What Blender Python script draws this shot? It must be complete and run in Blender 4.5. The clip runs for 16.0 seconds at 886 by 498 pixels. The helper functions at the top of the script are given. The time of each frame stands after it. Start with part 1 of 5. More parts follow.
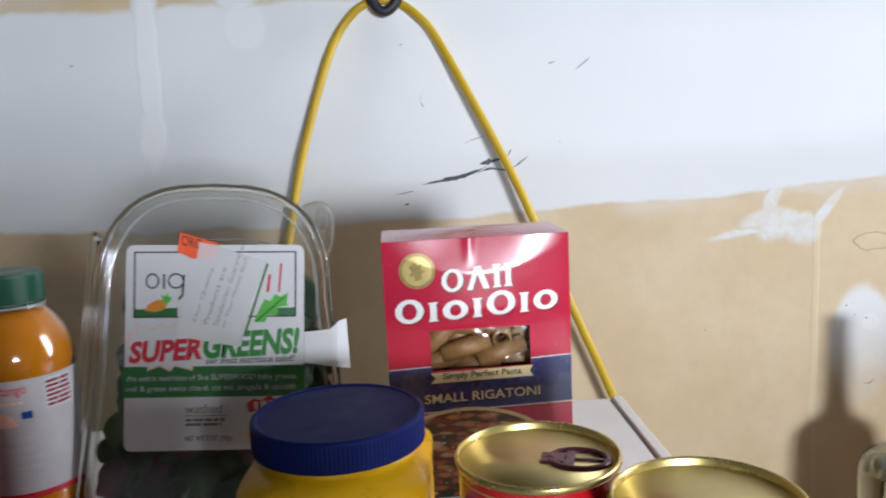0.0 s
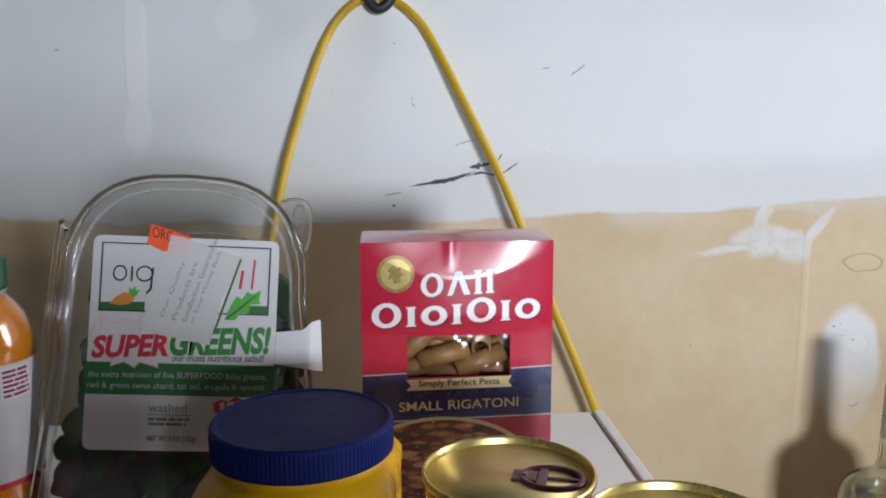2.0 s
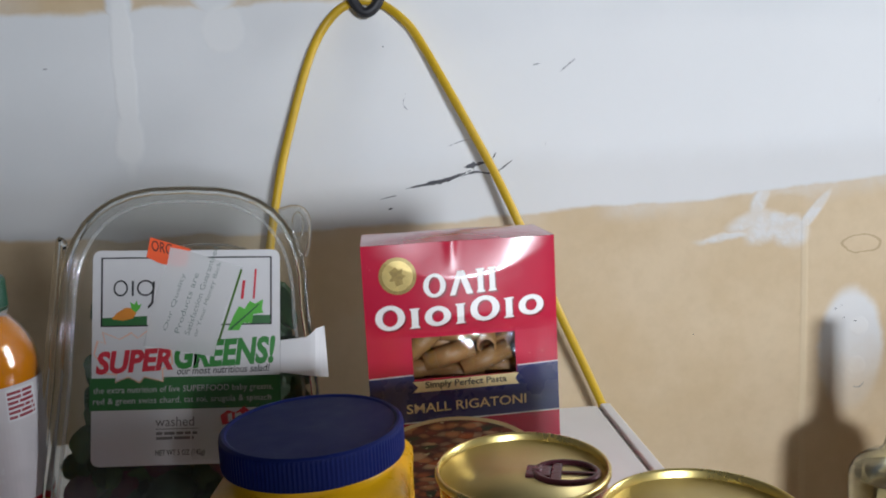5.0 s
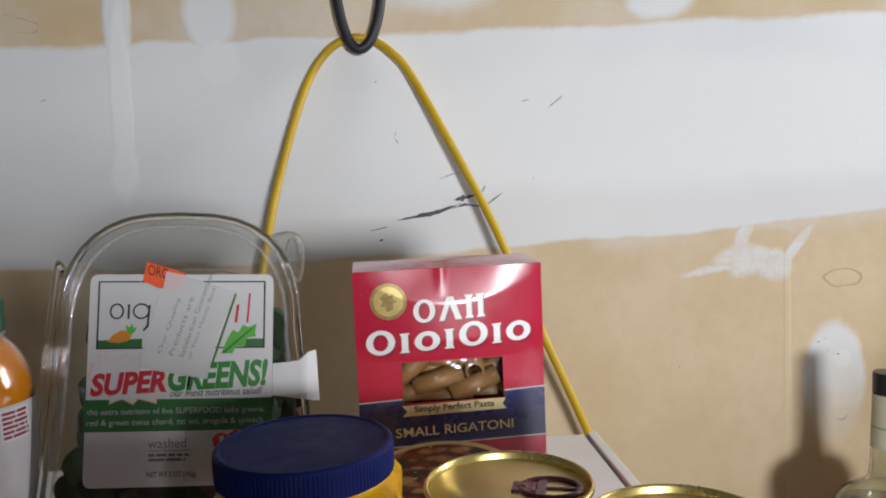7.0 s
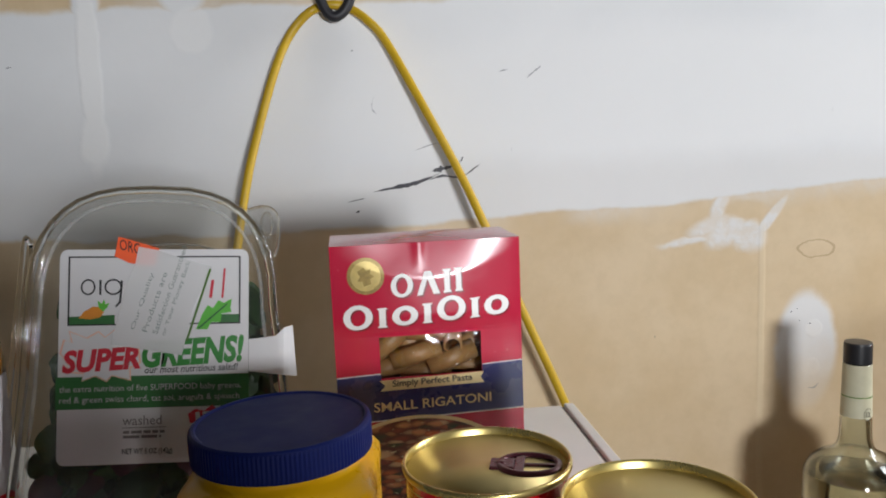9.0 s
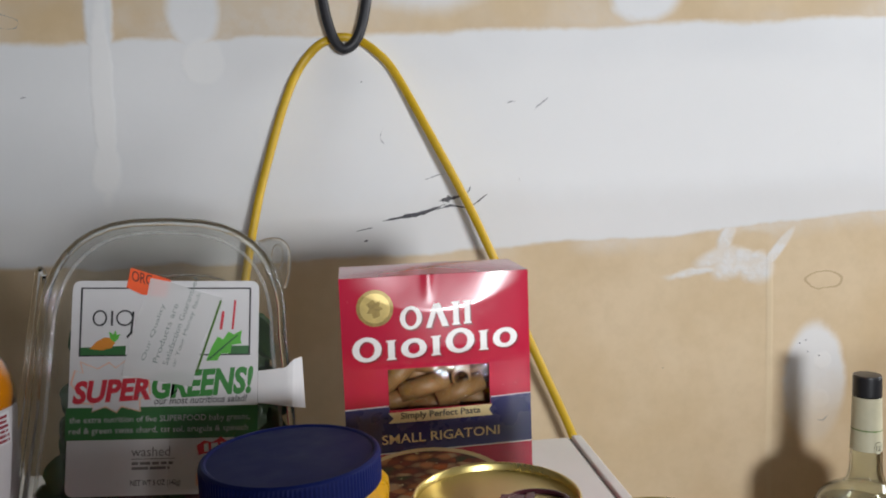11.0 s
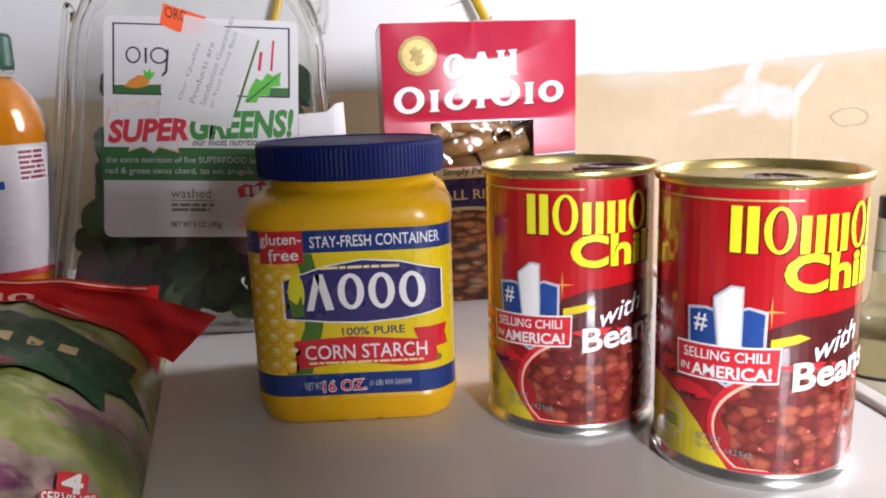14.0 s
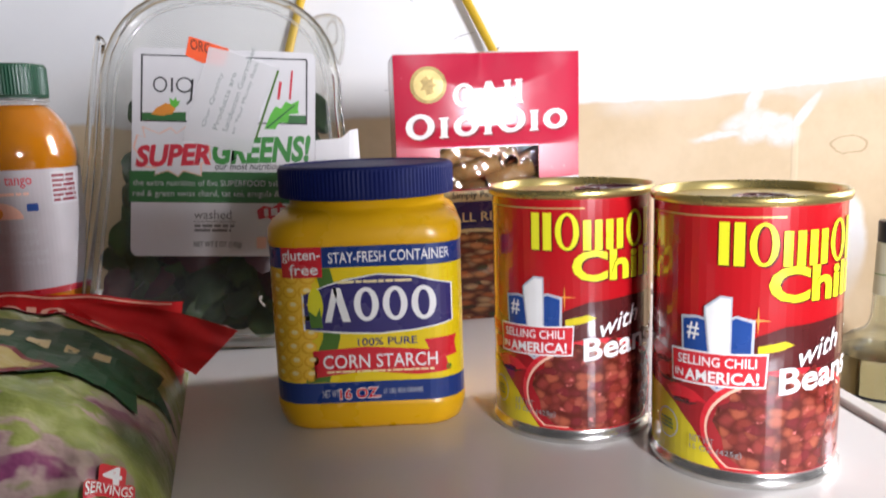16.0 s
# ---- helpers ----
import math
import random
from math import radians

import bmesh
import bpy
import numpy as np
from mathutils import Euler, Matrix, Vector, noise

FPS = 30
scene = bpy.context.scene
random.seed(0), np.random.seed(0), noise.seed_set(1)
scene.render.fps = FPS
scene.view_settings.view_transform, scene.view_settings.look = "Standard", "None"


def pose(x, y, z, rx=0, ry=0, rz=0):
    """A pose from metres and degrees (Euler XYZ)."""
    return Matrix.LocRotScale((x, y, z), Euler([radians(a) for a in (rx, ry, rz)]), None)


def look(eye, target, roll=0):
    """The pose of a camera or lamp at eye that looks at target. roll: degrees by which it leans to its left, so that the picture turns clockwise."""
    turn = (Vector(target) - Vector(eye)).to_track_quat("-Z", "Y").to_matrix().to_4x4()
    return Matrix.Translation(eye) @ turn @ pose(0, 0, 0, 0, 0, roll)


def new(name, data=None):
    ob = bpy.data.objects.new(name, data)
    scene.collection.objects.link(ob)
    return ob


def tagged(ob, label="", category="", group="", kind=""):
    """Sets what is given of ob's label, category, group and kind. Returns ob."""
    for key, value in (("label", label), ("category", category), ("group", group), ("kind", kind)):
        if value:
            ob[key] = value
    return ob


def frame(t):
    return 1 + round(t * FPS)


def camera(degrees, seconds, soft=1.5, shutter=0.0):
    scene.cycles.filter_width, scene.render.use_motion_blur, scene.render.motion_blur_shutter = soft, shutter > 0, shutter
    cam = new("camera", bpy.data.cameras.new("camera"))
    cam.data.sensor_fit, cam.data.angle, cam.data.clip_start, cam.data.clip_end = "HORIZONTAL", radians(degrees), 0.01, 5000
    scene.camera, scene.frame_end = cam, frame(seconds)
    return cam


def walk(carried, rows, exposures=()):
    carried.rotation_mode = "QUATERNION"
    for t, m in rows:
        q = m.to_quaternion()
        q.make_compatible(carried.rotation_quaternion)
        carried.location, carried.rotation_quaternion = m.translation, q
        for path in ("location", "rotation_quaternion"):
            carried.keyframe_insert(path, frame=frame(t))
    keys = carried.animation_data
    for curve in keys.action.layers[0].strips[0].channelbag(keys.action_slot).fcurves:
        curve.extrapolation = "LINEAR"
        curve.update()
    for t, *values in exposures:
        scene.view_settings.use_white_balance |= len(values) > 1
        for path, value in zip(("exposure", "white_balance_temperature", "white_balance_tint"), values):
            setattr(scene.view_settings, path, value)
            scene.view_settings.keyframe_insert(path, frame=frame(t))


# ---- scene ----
cam = camera(60.0, 16.0, soft=1.9, shutter=0.5)
PATH = [
    (0, (0.032, -0.328, 0.258), (-0.017, 1.651, -0.033), -2.8),
    (0.5, (0.044, -0.304, 0.253), (0.038, 1.675, -0.037), -2.7),
    (1, (0.044, -0.305, 0.254), (0.008, 1.675, -0.029), -3.0),
    (1.5, (0.039, -0.302, 0.25), (0.007, 1.678, -0.035), -1.2),
    (2, (0.038, -0.311, 0.255), (0.014, 1.669, -0.026), -0.3),
    (2.5, (0.042, -0.312, 0.253), (0.02, 1.676, 0.04), -2.1),
    (3, (0.039, -0.314, 0.249), (0.043, 1.676, 0.049), -1.4),
    (3.5, (0.038, -0.312, 0.25), (0.074, 1.674, 0.011), -2.0),
    (4, (0.035, -0.308, 0.251), (0.029, 1.673, -0.028), -1.6),
    (6.5, (0.036, -0.321, 0.256), (0.045, 1.665, 0.016), -4.5),
    (7, (0.035, -0.325, 0.249), (0.051, 1.666, 0.065), -2.5),
    (7.5, (0.031, -0.324, 0.253), (0.06, 1.665, 0.047), -0.7),
    (8, (0.029, -0.317, 0.252), (0.065, 1.666, 0.0), -0.4),
    (8.5, (0.032, -0.317, 0.252), (0.094, 1.664, -0.015), -0.3),
    (9, (0.035, -0.32, 0.252), (0.106, 1.661, -0.015), -2.4),
    (9.2, (0.031, -0.319, 0.255), (0.108, 1.663, 0.003), -0.6),
    (11.5, (0.033, -0.325, 0.257), (0.073, 1.665, 0.068), -3.8),
    (12, (0.027, -0.33, 0.228), (0.027, 1.663, 0.059), -7.6),
    (12.2, (0.014, -0.333, 0.207), (0.058, 1.659, 0.041), -0.9),
    (12.3, (0.008, -0.331, 0.195), (0.060, 1.656, -0.014), -1.4),
    (12.5, (0.0, -0.319, 0.172), (0.032, 1.667, -0.06), -5.0),
    (12.7, (-0.007, -0.314, 0.151), (0.010, 1.669, -0.115), -2.1),
    (12.8, (-0.006, -0.312, 0.144), (0.0, 1.667, -0.153), -1.4),
    (13, (-0.001, -0.313, 0.144), (-0.016, 1.65, -0.238), -1.6),
    (13.5, (-0.013, -0.319, 0.144), (0.006, 1.64, -0.262), -0.9),
    (14, (-0.005, -0.323, 0.144), (0.063, 1.635, -0.258), -1.9),
    (14.5, (-0.004, -0.347, 0.144), (0.047, 1.622, -0.201), -1.8),
    (15, (-0.007, -0.345, 0.141), (0.003, 1.62, -0.23), -2.1),
    (15.5, (-0.006, -0.343, 0.142), (0.028, 1.615, -0.265), -1.8),
    (16, (-0.007, -0.346, 0.143), (0.044, 1.625, -0.187), -1.9),
]
EXPOSURES = [(0.0, -0.66, 6200, 10), (0.6, -0.88, 6250, 10), (4.2, -0.95, 6250, 10), (7.0, -0.98, 6700, 11), (11.5, -0.98, 6750, 11), (12.1, -1.02, 6750, 11), (12.5, -1.28, 6650, 12), (12.7, -1.12, 6650, 13), (13.0, -0.65, 6650, 16), (13.4, -0.30, 6650, 18), (16.0, -0.17, 6650, 17)]
SIDE_WATTS, FRONT_WATTS = 76.0, 46.0
walk(cam, [(t, look(eye, target, roll)) for t, eye, target, roll in PATH], EXPOSURES)

# ---- light ----
world = bpy.data.worlds.new("world")
scene.world = world
world.use_nodes = True
sky = world.node_tree.nodes.new("ShaderNodeTexSky")
sky.sky_type, sky.sun_disc, sky.sun_elevation, sky.sun_rotation = "NISHITA", False, radians(40), radians(150)
world.node_tree.links.new(sky.outputs[0], world.node_tree.nodes["Background"].inputs[0])
world.node_tree.nodes["Background"].inputs[1].default_value = 0.1

WALL = 0.69        # face of the drywall behind the table
TABLE_X = 0.182    # right edge of the table
FLOOR = -0.90
FRONT = -1.35      # inner face of the wall with the window


def area(name, m, size_x, size_y, watts, colour):
    data = bpy.data.lights.new(name, "AREA")
    data.shape, data.size, data.size_y, data.energy, data.color = "RECTANGLE", size_x, size_y, watts, colour
    ob = new(name, data)
    ob.matrix_world = m
    return ob


EAST = 2.20        # inner face of the wall with the side window
DAY = (0.93, 0.985, 1.06)
area("side_window_daylight", look((EAST - 0.02, 0.38, 0.80), (0.10, 0.34, 0.30)), 0.54, 1.30, SIDE_WATTS, DAY)
area("front_window_daylight", look((0.45, FRONT + 0.02, 0.23), (0.40, 0.5, 0.2)), 0.22, 0.18, FRONT_WATTS, DAY)


# ---- materials ----
class Nodes:
    """Short calls for shader nodes."""

    def __init__(self, name):
        self.mat = bpy.data.materials.new(name)
        self.mat.use_nodes = True
        self.tree = self.mat.node_tree
        self.bsdf = self.tree.nodes["Principled BSDF"]
        self.out = self.tree.nodes["Material Output"]

    def put(self, socket, value):
        if isinstance(value, bpy.types.NodeSocket):
            self.tree.links.new(value, socket)
        elif isinstance(value, (tuple, list)) and len(value) == 3 and socket.type == "RGBA":
            socket.default_value = (*value, 1)
        else:
            socket.default_value = value

    def add(self, kind, ins=(), out=0, **props):
        n = self.tree.nodes.new(kind)
        if "operation" in props:
            n.operation = props["operation"]
        if "interpolation_type" in props:
            n.interpolation_type = props["interpolation_type"]
        for k, v in (ins.items() if isinstance(ins, dict) else enumerate(ins)):
            self.put(n.inputs[k], v)
        return n.outputs[out]

    def math(self, op, a, b=0.0, c=0.0):
        return self.add("ShaderNodeMath", (a, b, c), operation=op)

    def smooth(self, x, lo, hi):
        return self.add("ShaderNodeMapRange", (x, lo, hi, 0.0, 1.0), interpolation_type="SMOOTHSTEP")

    def mix(self, f, a, b):
        n = self.tree.nodes.new("ShaderNodeMix")
        n.data_type = "RGBA"
        self.put(n.inputs[0], f), self.put(n.inputs[6], a), self.put(n.inputs[7], b)
        return n.outputs[2]

    def coord(self, which="Object"):
        return self.add("ShaderNodeTexCoord", out={"Generated": 0, "Object": 3}[which])

    def noise(self, scale, vec=None, detail=4.0, rough=0.55, out=0):
        ins = {"Scale": scale, "Detail": detail, "Roughness": rough}
        if vec is not None:
            ins["Vector"] = vec
        return self.add("ShaderNodeTexNoise", ins, out=out)

    def bump(self, height, strength=0.2, dist=0.001):
        self.put(self.bsdf.inputs["Normal"], self.add("ShaderNodeBump", {"Strength": strength, "Distance": dist, "Height": height}))

    def set(self, **kw):
        for k, v in kw.items():
            self.put(self.bsdf.inputs[k.replace("_", " ")], v)
        return self.mat


def plain(name, colour, rough=0.5, metal=0.0, vary=0.10, scale=60.0, bump=0.05, coat=0.0, coarse=9.0, spec=0.5, film=0.12):
    """A painted, printed or moulded surface with fine grain and larger faint stains."""
    n = Nodes(name)
    vec = n.coord()
    f = n.math("ADD", n.math("MULTIPLY", n.noise(scale, vec), 0.5), n.math("MULTIPLY", n.noise(coarse, vec, 2.0), 0.5))
    dark = tuple(c * (1 - vary) for c in colour)
    light = tuple(min(1, c * (1 + vary)) for c in colour)
    col = n.mix(n.smooth(f, 0.3, 0.7), dark, light)
    r = n.add("ShaderNodeMapRange", (n.noise(scale * 0.6, vec), 0.3, 0.7, max(0.02, rough - 0.06), min(1, rough + 0.06)))
    if bump:
        n.bump(n.noise(scale * 4, vec, 3.0), bump, 0.0006)
    return n.set(Base_Color=col, Roughness=r, Metallic=metal, Coat_Weight=coat, Coat_Roughness=film, Specular_IOR_Level=spec)


def clear(name, tint=(0.96, 0.97, 0.97), rough=0.04, ior=1.5, wrinkle=0.0, scale=60.0, haze=0.0, stretch=(1, 1, 1)):
    """Thin clear plastic: lets light pass and reflects by its gloss."""
    n = Nodes(name)
    gloss = n.tree.nodes.new("ShaderNodeBsdfGlossy")
    gloss.inputs["Roughness"].default_value = rough
    see = n.tree.nodes.new("ShaderNodeBsdfTransparent")
    see.inputs[0].default_value = (*tint, 1)
    fres = n.tree.nodes.new("ShaderNodeLayerWeight")
    fres.inputs[0].default_value = 0.5
    if wrinkle:
        b = n.add("ShaderNodeBump", {"Strength": wrinkle, "Distance": 0.004, "Height": n.noise(scale, n.add("ShaderNodeMapping", {"Vector": n.coord(), "Scale": stretch}), 2.0)})
        n.put(gloss.inputs["Normal"], b), n.put(fres.inputs["Normal"], b)
    mixer = n.tree.nodes.new("ShaderNodeMixShader")
    f0 = ((ior - 1) / (ior + 1)) ** 2
    n.put(mixer.inputs[0], n.math("ADD", n.math("MULTIPLY", n.math("POWER", fres.outputs[1], 4.0), 0.75), f0))
    n.put(mixer.inputs[1], see.outputs[0]), n.put(mixer.inputs[2], gloss.outputs[0])
    last = mixer
    if haze:
        film = n.tree.nodes.new("ShaderNodeBsdfDiffuse")
        film.inputs[0].default_value = (0.86, 0.86, 0.85, 1)
        last = n.tree.nodes.new("ShaderNodeMixShader")
        last.inputs[0].default_value = haze
        n.put(last.inputs[1], mixer.outputs[0]), n.put(last.inputs[2], film.outputs[0])
    n.put(n.out.inputs[0], last.outputs[0])
    return n.mat


def food(name, colours, scale=260.0, rough=0.35, stretch=(1, 1, 1), coat=0.3):
    """A printed picture of food: cells of several colours with soft shading."""
    n = Nodes(name)
    vec = n.add("ShaderNodeMapping", {"Vector": n.coord(), "Scale": stretch})
    vec2 = n.add("ShaderNodeVectorMath", (vec, n.add("ShaderNodeVectorMath", (n.noise(scale * 0.5, vec, out=1), (0.006, 0.006, 0.006)), operation="MULTIPLY")), operation="ADD")
    cell = n.add("ShaderNodeTexVoronoi", {"Vector": vec2, "Scale": scale}, out=1)
    dist = n.add("ShaderNodeTexVoronoi", {"Vector": vec2, "Scale": scale}, out=0)
    ramp = n.tree.nodes.new("ShaderNodeValToRGB")
    ramp.color_ramp.interpolation = "CONSTANT"
    while len(ramp.color_ramp.elements) < len(colours):
        ramp.color_ramp.elements.new(1.0)
    for i, c in enumerate(colours):
        ramp.color_ramp.elements[i].position = i / len(colours)
        ramp.color_ramp.elements[i].color = (*c, 1)
    sep = n.add("ShaderNodeSeparateColor", (cell,))
    n.put(ramp.inputs[0], sep)
    shade = n.mix(n.smooth(dist, 0.25, 0.85), ramp.outputs[0], tuple(c * 0.45 for c in colours[0]))
    spark = n.smooth(n.noise(scale * 1.6, vec), 0.62, 0.74)
    return n.set(Base_Color=n.mix(spark, shade, tuple(min(1, c * 2.2 + 0.06) for c in colours[-1])), Roughness=rough, Coat_Weight=coat)


def drywall():
    """Tan board paper with a wide trowelled band of white compound, dabs and stains."""
    n = Nodes("drywall_with_compound")
    pos = n.add("ShaderNodeNewGeometry")
    big = n.noise(7.0, pos, 5.0, 0.6)
    fine = n.noise(60.0, pos, 4.0)
    warp = n.math("MULTIPLY", n.math("SUBTRACT", big, 0.5), 0.05)
    warp2 = n.math("MULTIPLY", n.math("SUBTRACT", fine, 0.5), 0.012)
    wob = n.math("ADD", warp, warp2)
    sep = n.tree.nodes.new("ShaderNodeSeparateXYZ")
    n.put(sep.inputs[0], pos)
    x = n.math("ADD", sep.outputs[0], n.math("MULTIPLY", wob, 0.45))
    z = n.math("ADD", sep.outputs[2], n.math("MULTIPLY", wob, 0.6))
    x0, z0 = sep.outputs[0], sep.outputs[2]
    low = n.math("ADD", n.math("MULTIPLY", n.math("MULTIPLY", x0, x0), 0.05), n.math("ADD", n.math("MULTIPLY", x0, 0.02), 0.150))
    zs = n.math("ADD", z0, n.math("ADD", n.math("MULTIPLY", warp, 0.55), n.math("MULTIPLY", warp2, 0.35)))
    over = n.math("SUBTRACT", zs, low)
    band = n.math("MULTIPLY", n.smooth(over, -0.004, 0.004), n.smooth(zs, 0.444, 0.432))
    # thinly wiped compound fades out below the band
    smear = n.math("MULTIPLY", n.smooth(over, -0.030, 0.0), n.math("MULTIPLY", n.smooth(n.noise(5.0, pos, 3.0), 0.42, 0.66), 0.45))

    def dab(cx, cz, rx, rz, edge=0.25, lean=0.0):
        dx = n.math("SUBTRACT", n.math("SUBTRACT", x, cx), n.math("MULTIPLY", n.math("SUBTRACT", z, cz), lean))
        ex = n.math("DIVIDE", dx, rx)
        ez = n.math("DIVIDE", n.math("SUBTRACT", z, cz), rz)
        r = n.math("SQRT", n.math("ADD", n.math("MULTIPLY", ex, ex), n.math("MULTIPLY", ez, ez)))
        return n.smooth(r, 1.0 + edge, 1.0 - edge)

    white = band
    thin = n.math("ADD", 0.62, n.math("MULTIPLY", n.smooth(fine, 0.35, 0.65), 0.3))
    wipe = [n.math("MULTIPLY", d, thin) for d in (dab(0.452, 0.121, 0.026, 0.021, 0.35, 0.5), dab(0.484, 0.114, 0.024, 0.021, 0.3), dab(0.401, 0.112, 0.030, 0.0055, 0.6, 2.2),
                                                   dab(0.512, 0.136, 0.0085, 0.032, 0.35, 0.75), dab(0.444, 0.156, 0.011, 0.024, 0.35, 0.4), dab(0.432, 0.131, 0.022, 0.014, 0.5, 1.2), smear)]
    patch = n.math("MULTIPLY", dab(0.566, -0.048, 0.041, 0.082, 0.14), n.math("ADD", 0.25, n.math("MULTIPLY", n.smooth(n.math("ADD", z0, n.math("MULTIPLY", n.math("SUBTRACT", big, 0.5), 0.10)), -0.115, -0.02), 0.72)))
    for d in (patch, *wipe, dab(0.335, 0.475, 0.045, 0.035, 0.25), dab(-0.245, 0.47, 0.035, 0.05, 0.3),
              dab(-0.365, 0.47, 0.018, 0.09, 0.25), dab(0.05, 0.52, 0.10, 0.05, 0.4)):
        white = n.math("MAXIMUM", white, d)
    hole = n.math("MULTIPLY", dab(0.478, 0.152, 0.028, 0.013, 0.25), 0.85)
    white = n.math("MULTIPLY", white, n.math("SUBTRACT", 1.0, hole))
    # second coats: brighter trowel strips and softly edged laps, plus some painted light
    coat = n.math("MAXIMUM", dab(-0.368, 0.36, 0.013, 0.13, 0.2, 0.03), dab(-0.372, 0.272, 0.018, 0.032, 0.25))
    coat = n.math("MAXIMUM", coat, n.math("MULTIPLY", dab(-0.235, 0.41, 0.026, 0.03, 0.15), 0.8))
    # broad dab: the wall's brightly lit stretch, put into the colour
    coat = n.math("MAXIMUM", coat, n.math("MULTIPLY", dab(0.35, 0.31, 0.45, 0.085, 0.3), 0.6))
    coat = n.math("MAXIMUM", coat, n.math("MAXIMUM", dab(0.574, -0.020, 0.012, 0.012, 0.2), dab(0.574, -0.072, 0.012, 0.013, 0.2)))
    lap = n.math("MULTIPLY", n.smooth(z, 0.245, 0.20), 0.35)
    sheet = n.mix(n.smooth(big, 0.3, 0.7), (0.65, 0.485, 0.285), (0.73, 0.57, 0.37))
    sheet = n.mix(n.math("MULTIPLY", n.smooth(fine, 0.35, 0.75), 0.2), sheet, (0.56, 0.42, 0.25))
    mud = n.mix(n.smooth(n.noise(3.0, pos, 6.0), 0.3, 0.7), (0.79, 0.80, 0.805), (0.86, 0.865, 0.865))
    mud = n.mix(coat, mud, (0.89, 0.89, 0.88))
    mud = n.mix(lap, mud, (0.72, 0.69, 0.65))
    seam = n.math("MULTIPLY", n.smooth(n.math("ABSOLUTE", n.math("SUBTRACT", n.math("ADD", x0, n.math("MULTIPLY", wob, 0.15)), 0.503)), 0.006, 0.002), n.smooth(z, 0.16, 0.10))
    ring = n.smooth(n.math("ABSOLUTE", n.math("SUBTRACT", dab(0.580, 0.097, 0.024, 0.012, 0.9), 0.45)), 0.10, 0.03)
    sheet = n.mix(n.math("MULTIPLY", ring, 0.6), sheet, (0.42, 0.28, 0.14))
    sheet = n.mix(n.math("MULTIPLY", seam, 0.35), sheet, (0.75, 0.62, 0.42))
    col = n.mix(white, sheet, mud)
    height = n.math("ADD", n.math("MULTIPLY", white, 0.7), n.math("ADD", n.math("MULTIPLY", fine, 0.25), n.math("ADD", n.math("MULTIPLY", seam, 0.5), n.math("MULTIPLY", coat, 0.4))))
    n.bump(height, 0.35, 0.002)
    return n.set(Base_Color=col, Roughness=0.62)


M_WALL = drywall()
M_PAINT = plain("grey_garage_wall", (0.080, 0.078, 0.076), 0.7, coarse=2.0, scale=25)
M_CEIL = plain("ceiling_board", (0.09, 0.09, 0.087), 0.8, coarse=2.0, scale=25)
M_CONCRETE = plain("concrete", (0.13, 0.126, 0.12), 0.85, vary=0.2, coarse=3.0, scale=40, bump=0.3)
M_TABLE = plain("white_enamel", (0.70, 0.68, 0.65), 0.22, vary=0.03, scale=20, bump=0.015, coarse=5.0)
M_TRIM = plain("white_edge_trim", (0.70, 0.68, 0.65), 0.35, vary=0.05)
M_GREYLINE = plain("grey_gap", (0.22, 0.21, 0.20), 0.6)
M_WOOD = plain("pine_board", (0.36, 0.24, 0.13), 0.6, vary=0.2, scale=30)
M_CORD = plain("yellow_rubber", (0.55, 0.345, 0.012), 0.42, vary=0.08, scale=120, coarse=14)
M_BLACKRUB = plain("black_rubber", (0.018, 0.018, 0.022), 0.5, vary=0.2)
M_SCUFF = plain("dark_scuff", (0.09, 0.09, 0.10), 0.7, vary=0.5, scale=300)
M_SCUFF2 = plain("faint_scuff", (0.42, 0.42, 0.44), 0.7, vary=0.4, scale=300)
M_RED = plain("red_carton", (0.47, 0.014, 0.045), 0.22, vary=0.06, scale=40, bump=0.02, coat=0.35)
M_NAVY = plain("navy_print", (0.020, 0.028, 0.12), 0.28, vary=0.08, coat=0.3)
M_WHITE = plain("white_print", (0.80, 0.79, 0.77), 0.4, vary=0.03, coat=0.15)
M_GOLD = plain("gold_print", (0.55, 0.42, 0.15), 0.32, metal=0.35, vary=0.15, scale=200)
M_DARKGOLD = plain("dark_gold_print", (0.30, 0.21, 0.06), 0.38, metal=0.3, vary=0.3, scale=300)
M_CREAM = plain("cream_print", (0.80, 0.66, 0.34), 0.35, vary=0.08)
M_GREYPRINT = plain("grey_print", (0.20, 0.19, 0.19), 0.5)
M_PALEPRINT = plain("pale_print", (0.52, 0.52, 0.52), 0.5)
M_MIDPRINT = plain("grey_green_print", (0.24, 0.28, 0.26), 0.5)
M_BLACKPRINT = plain("black_print", (0.02, 0.02, 0.022), 0.45)
M_SHADOWRED = plain("dark_red_print", (0.20, 0.008, 0.02), 0.32)
M_INSIDESHADE = plain("dark_inside_shade", (0.10, 0.075, 0.05), 0.8)
M_CARD = plain("grey_card", (0.42, 0.38, 0.33), 0.8)
M_PASTA = plain("dry_pasta", (0.31, 0.17, 0.062), 0.45, vary=0.12, scale=80)
M_BOWL = food("pasta_dish_print", ((0.24, 0.05, 0.018), (0.52, 0.14, 0.035), (0.58, 0.25, 0.09), (0.045, 0.055, 0.015), (0.62, 0.40, 0.20)), 120, stretch=(0.8, 1, 2.2))
M_JARBLUE = plain("blue_plastic", (0.004, 0.009, 0.068), 0.50, vary=0.08, scale=90, bump=0.06, spec=0.10)
M_JARYEL = plain("yellow_plastic", (0.70, 0.37, 0.004), 0.30, vary=0.04, scale=60, bump=0.02)
M_LABYEL = plain("yellow_label", (0.76, 0.56, 0.010), 0.28, vary=0.04, coat=0.2)
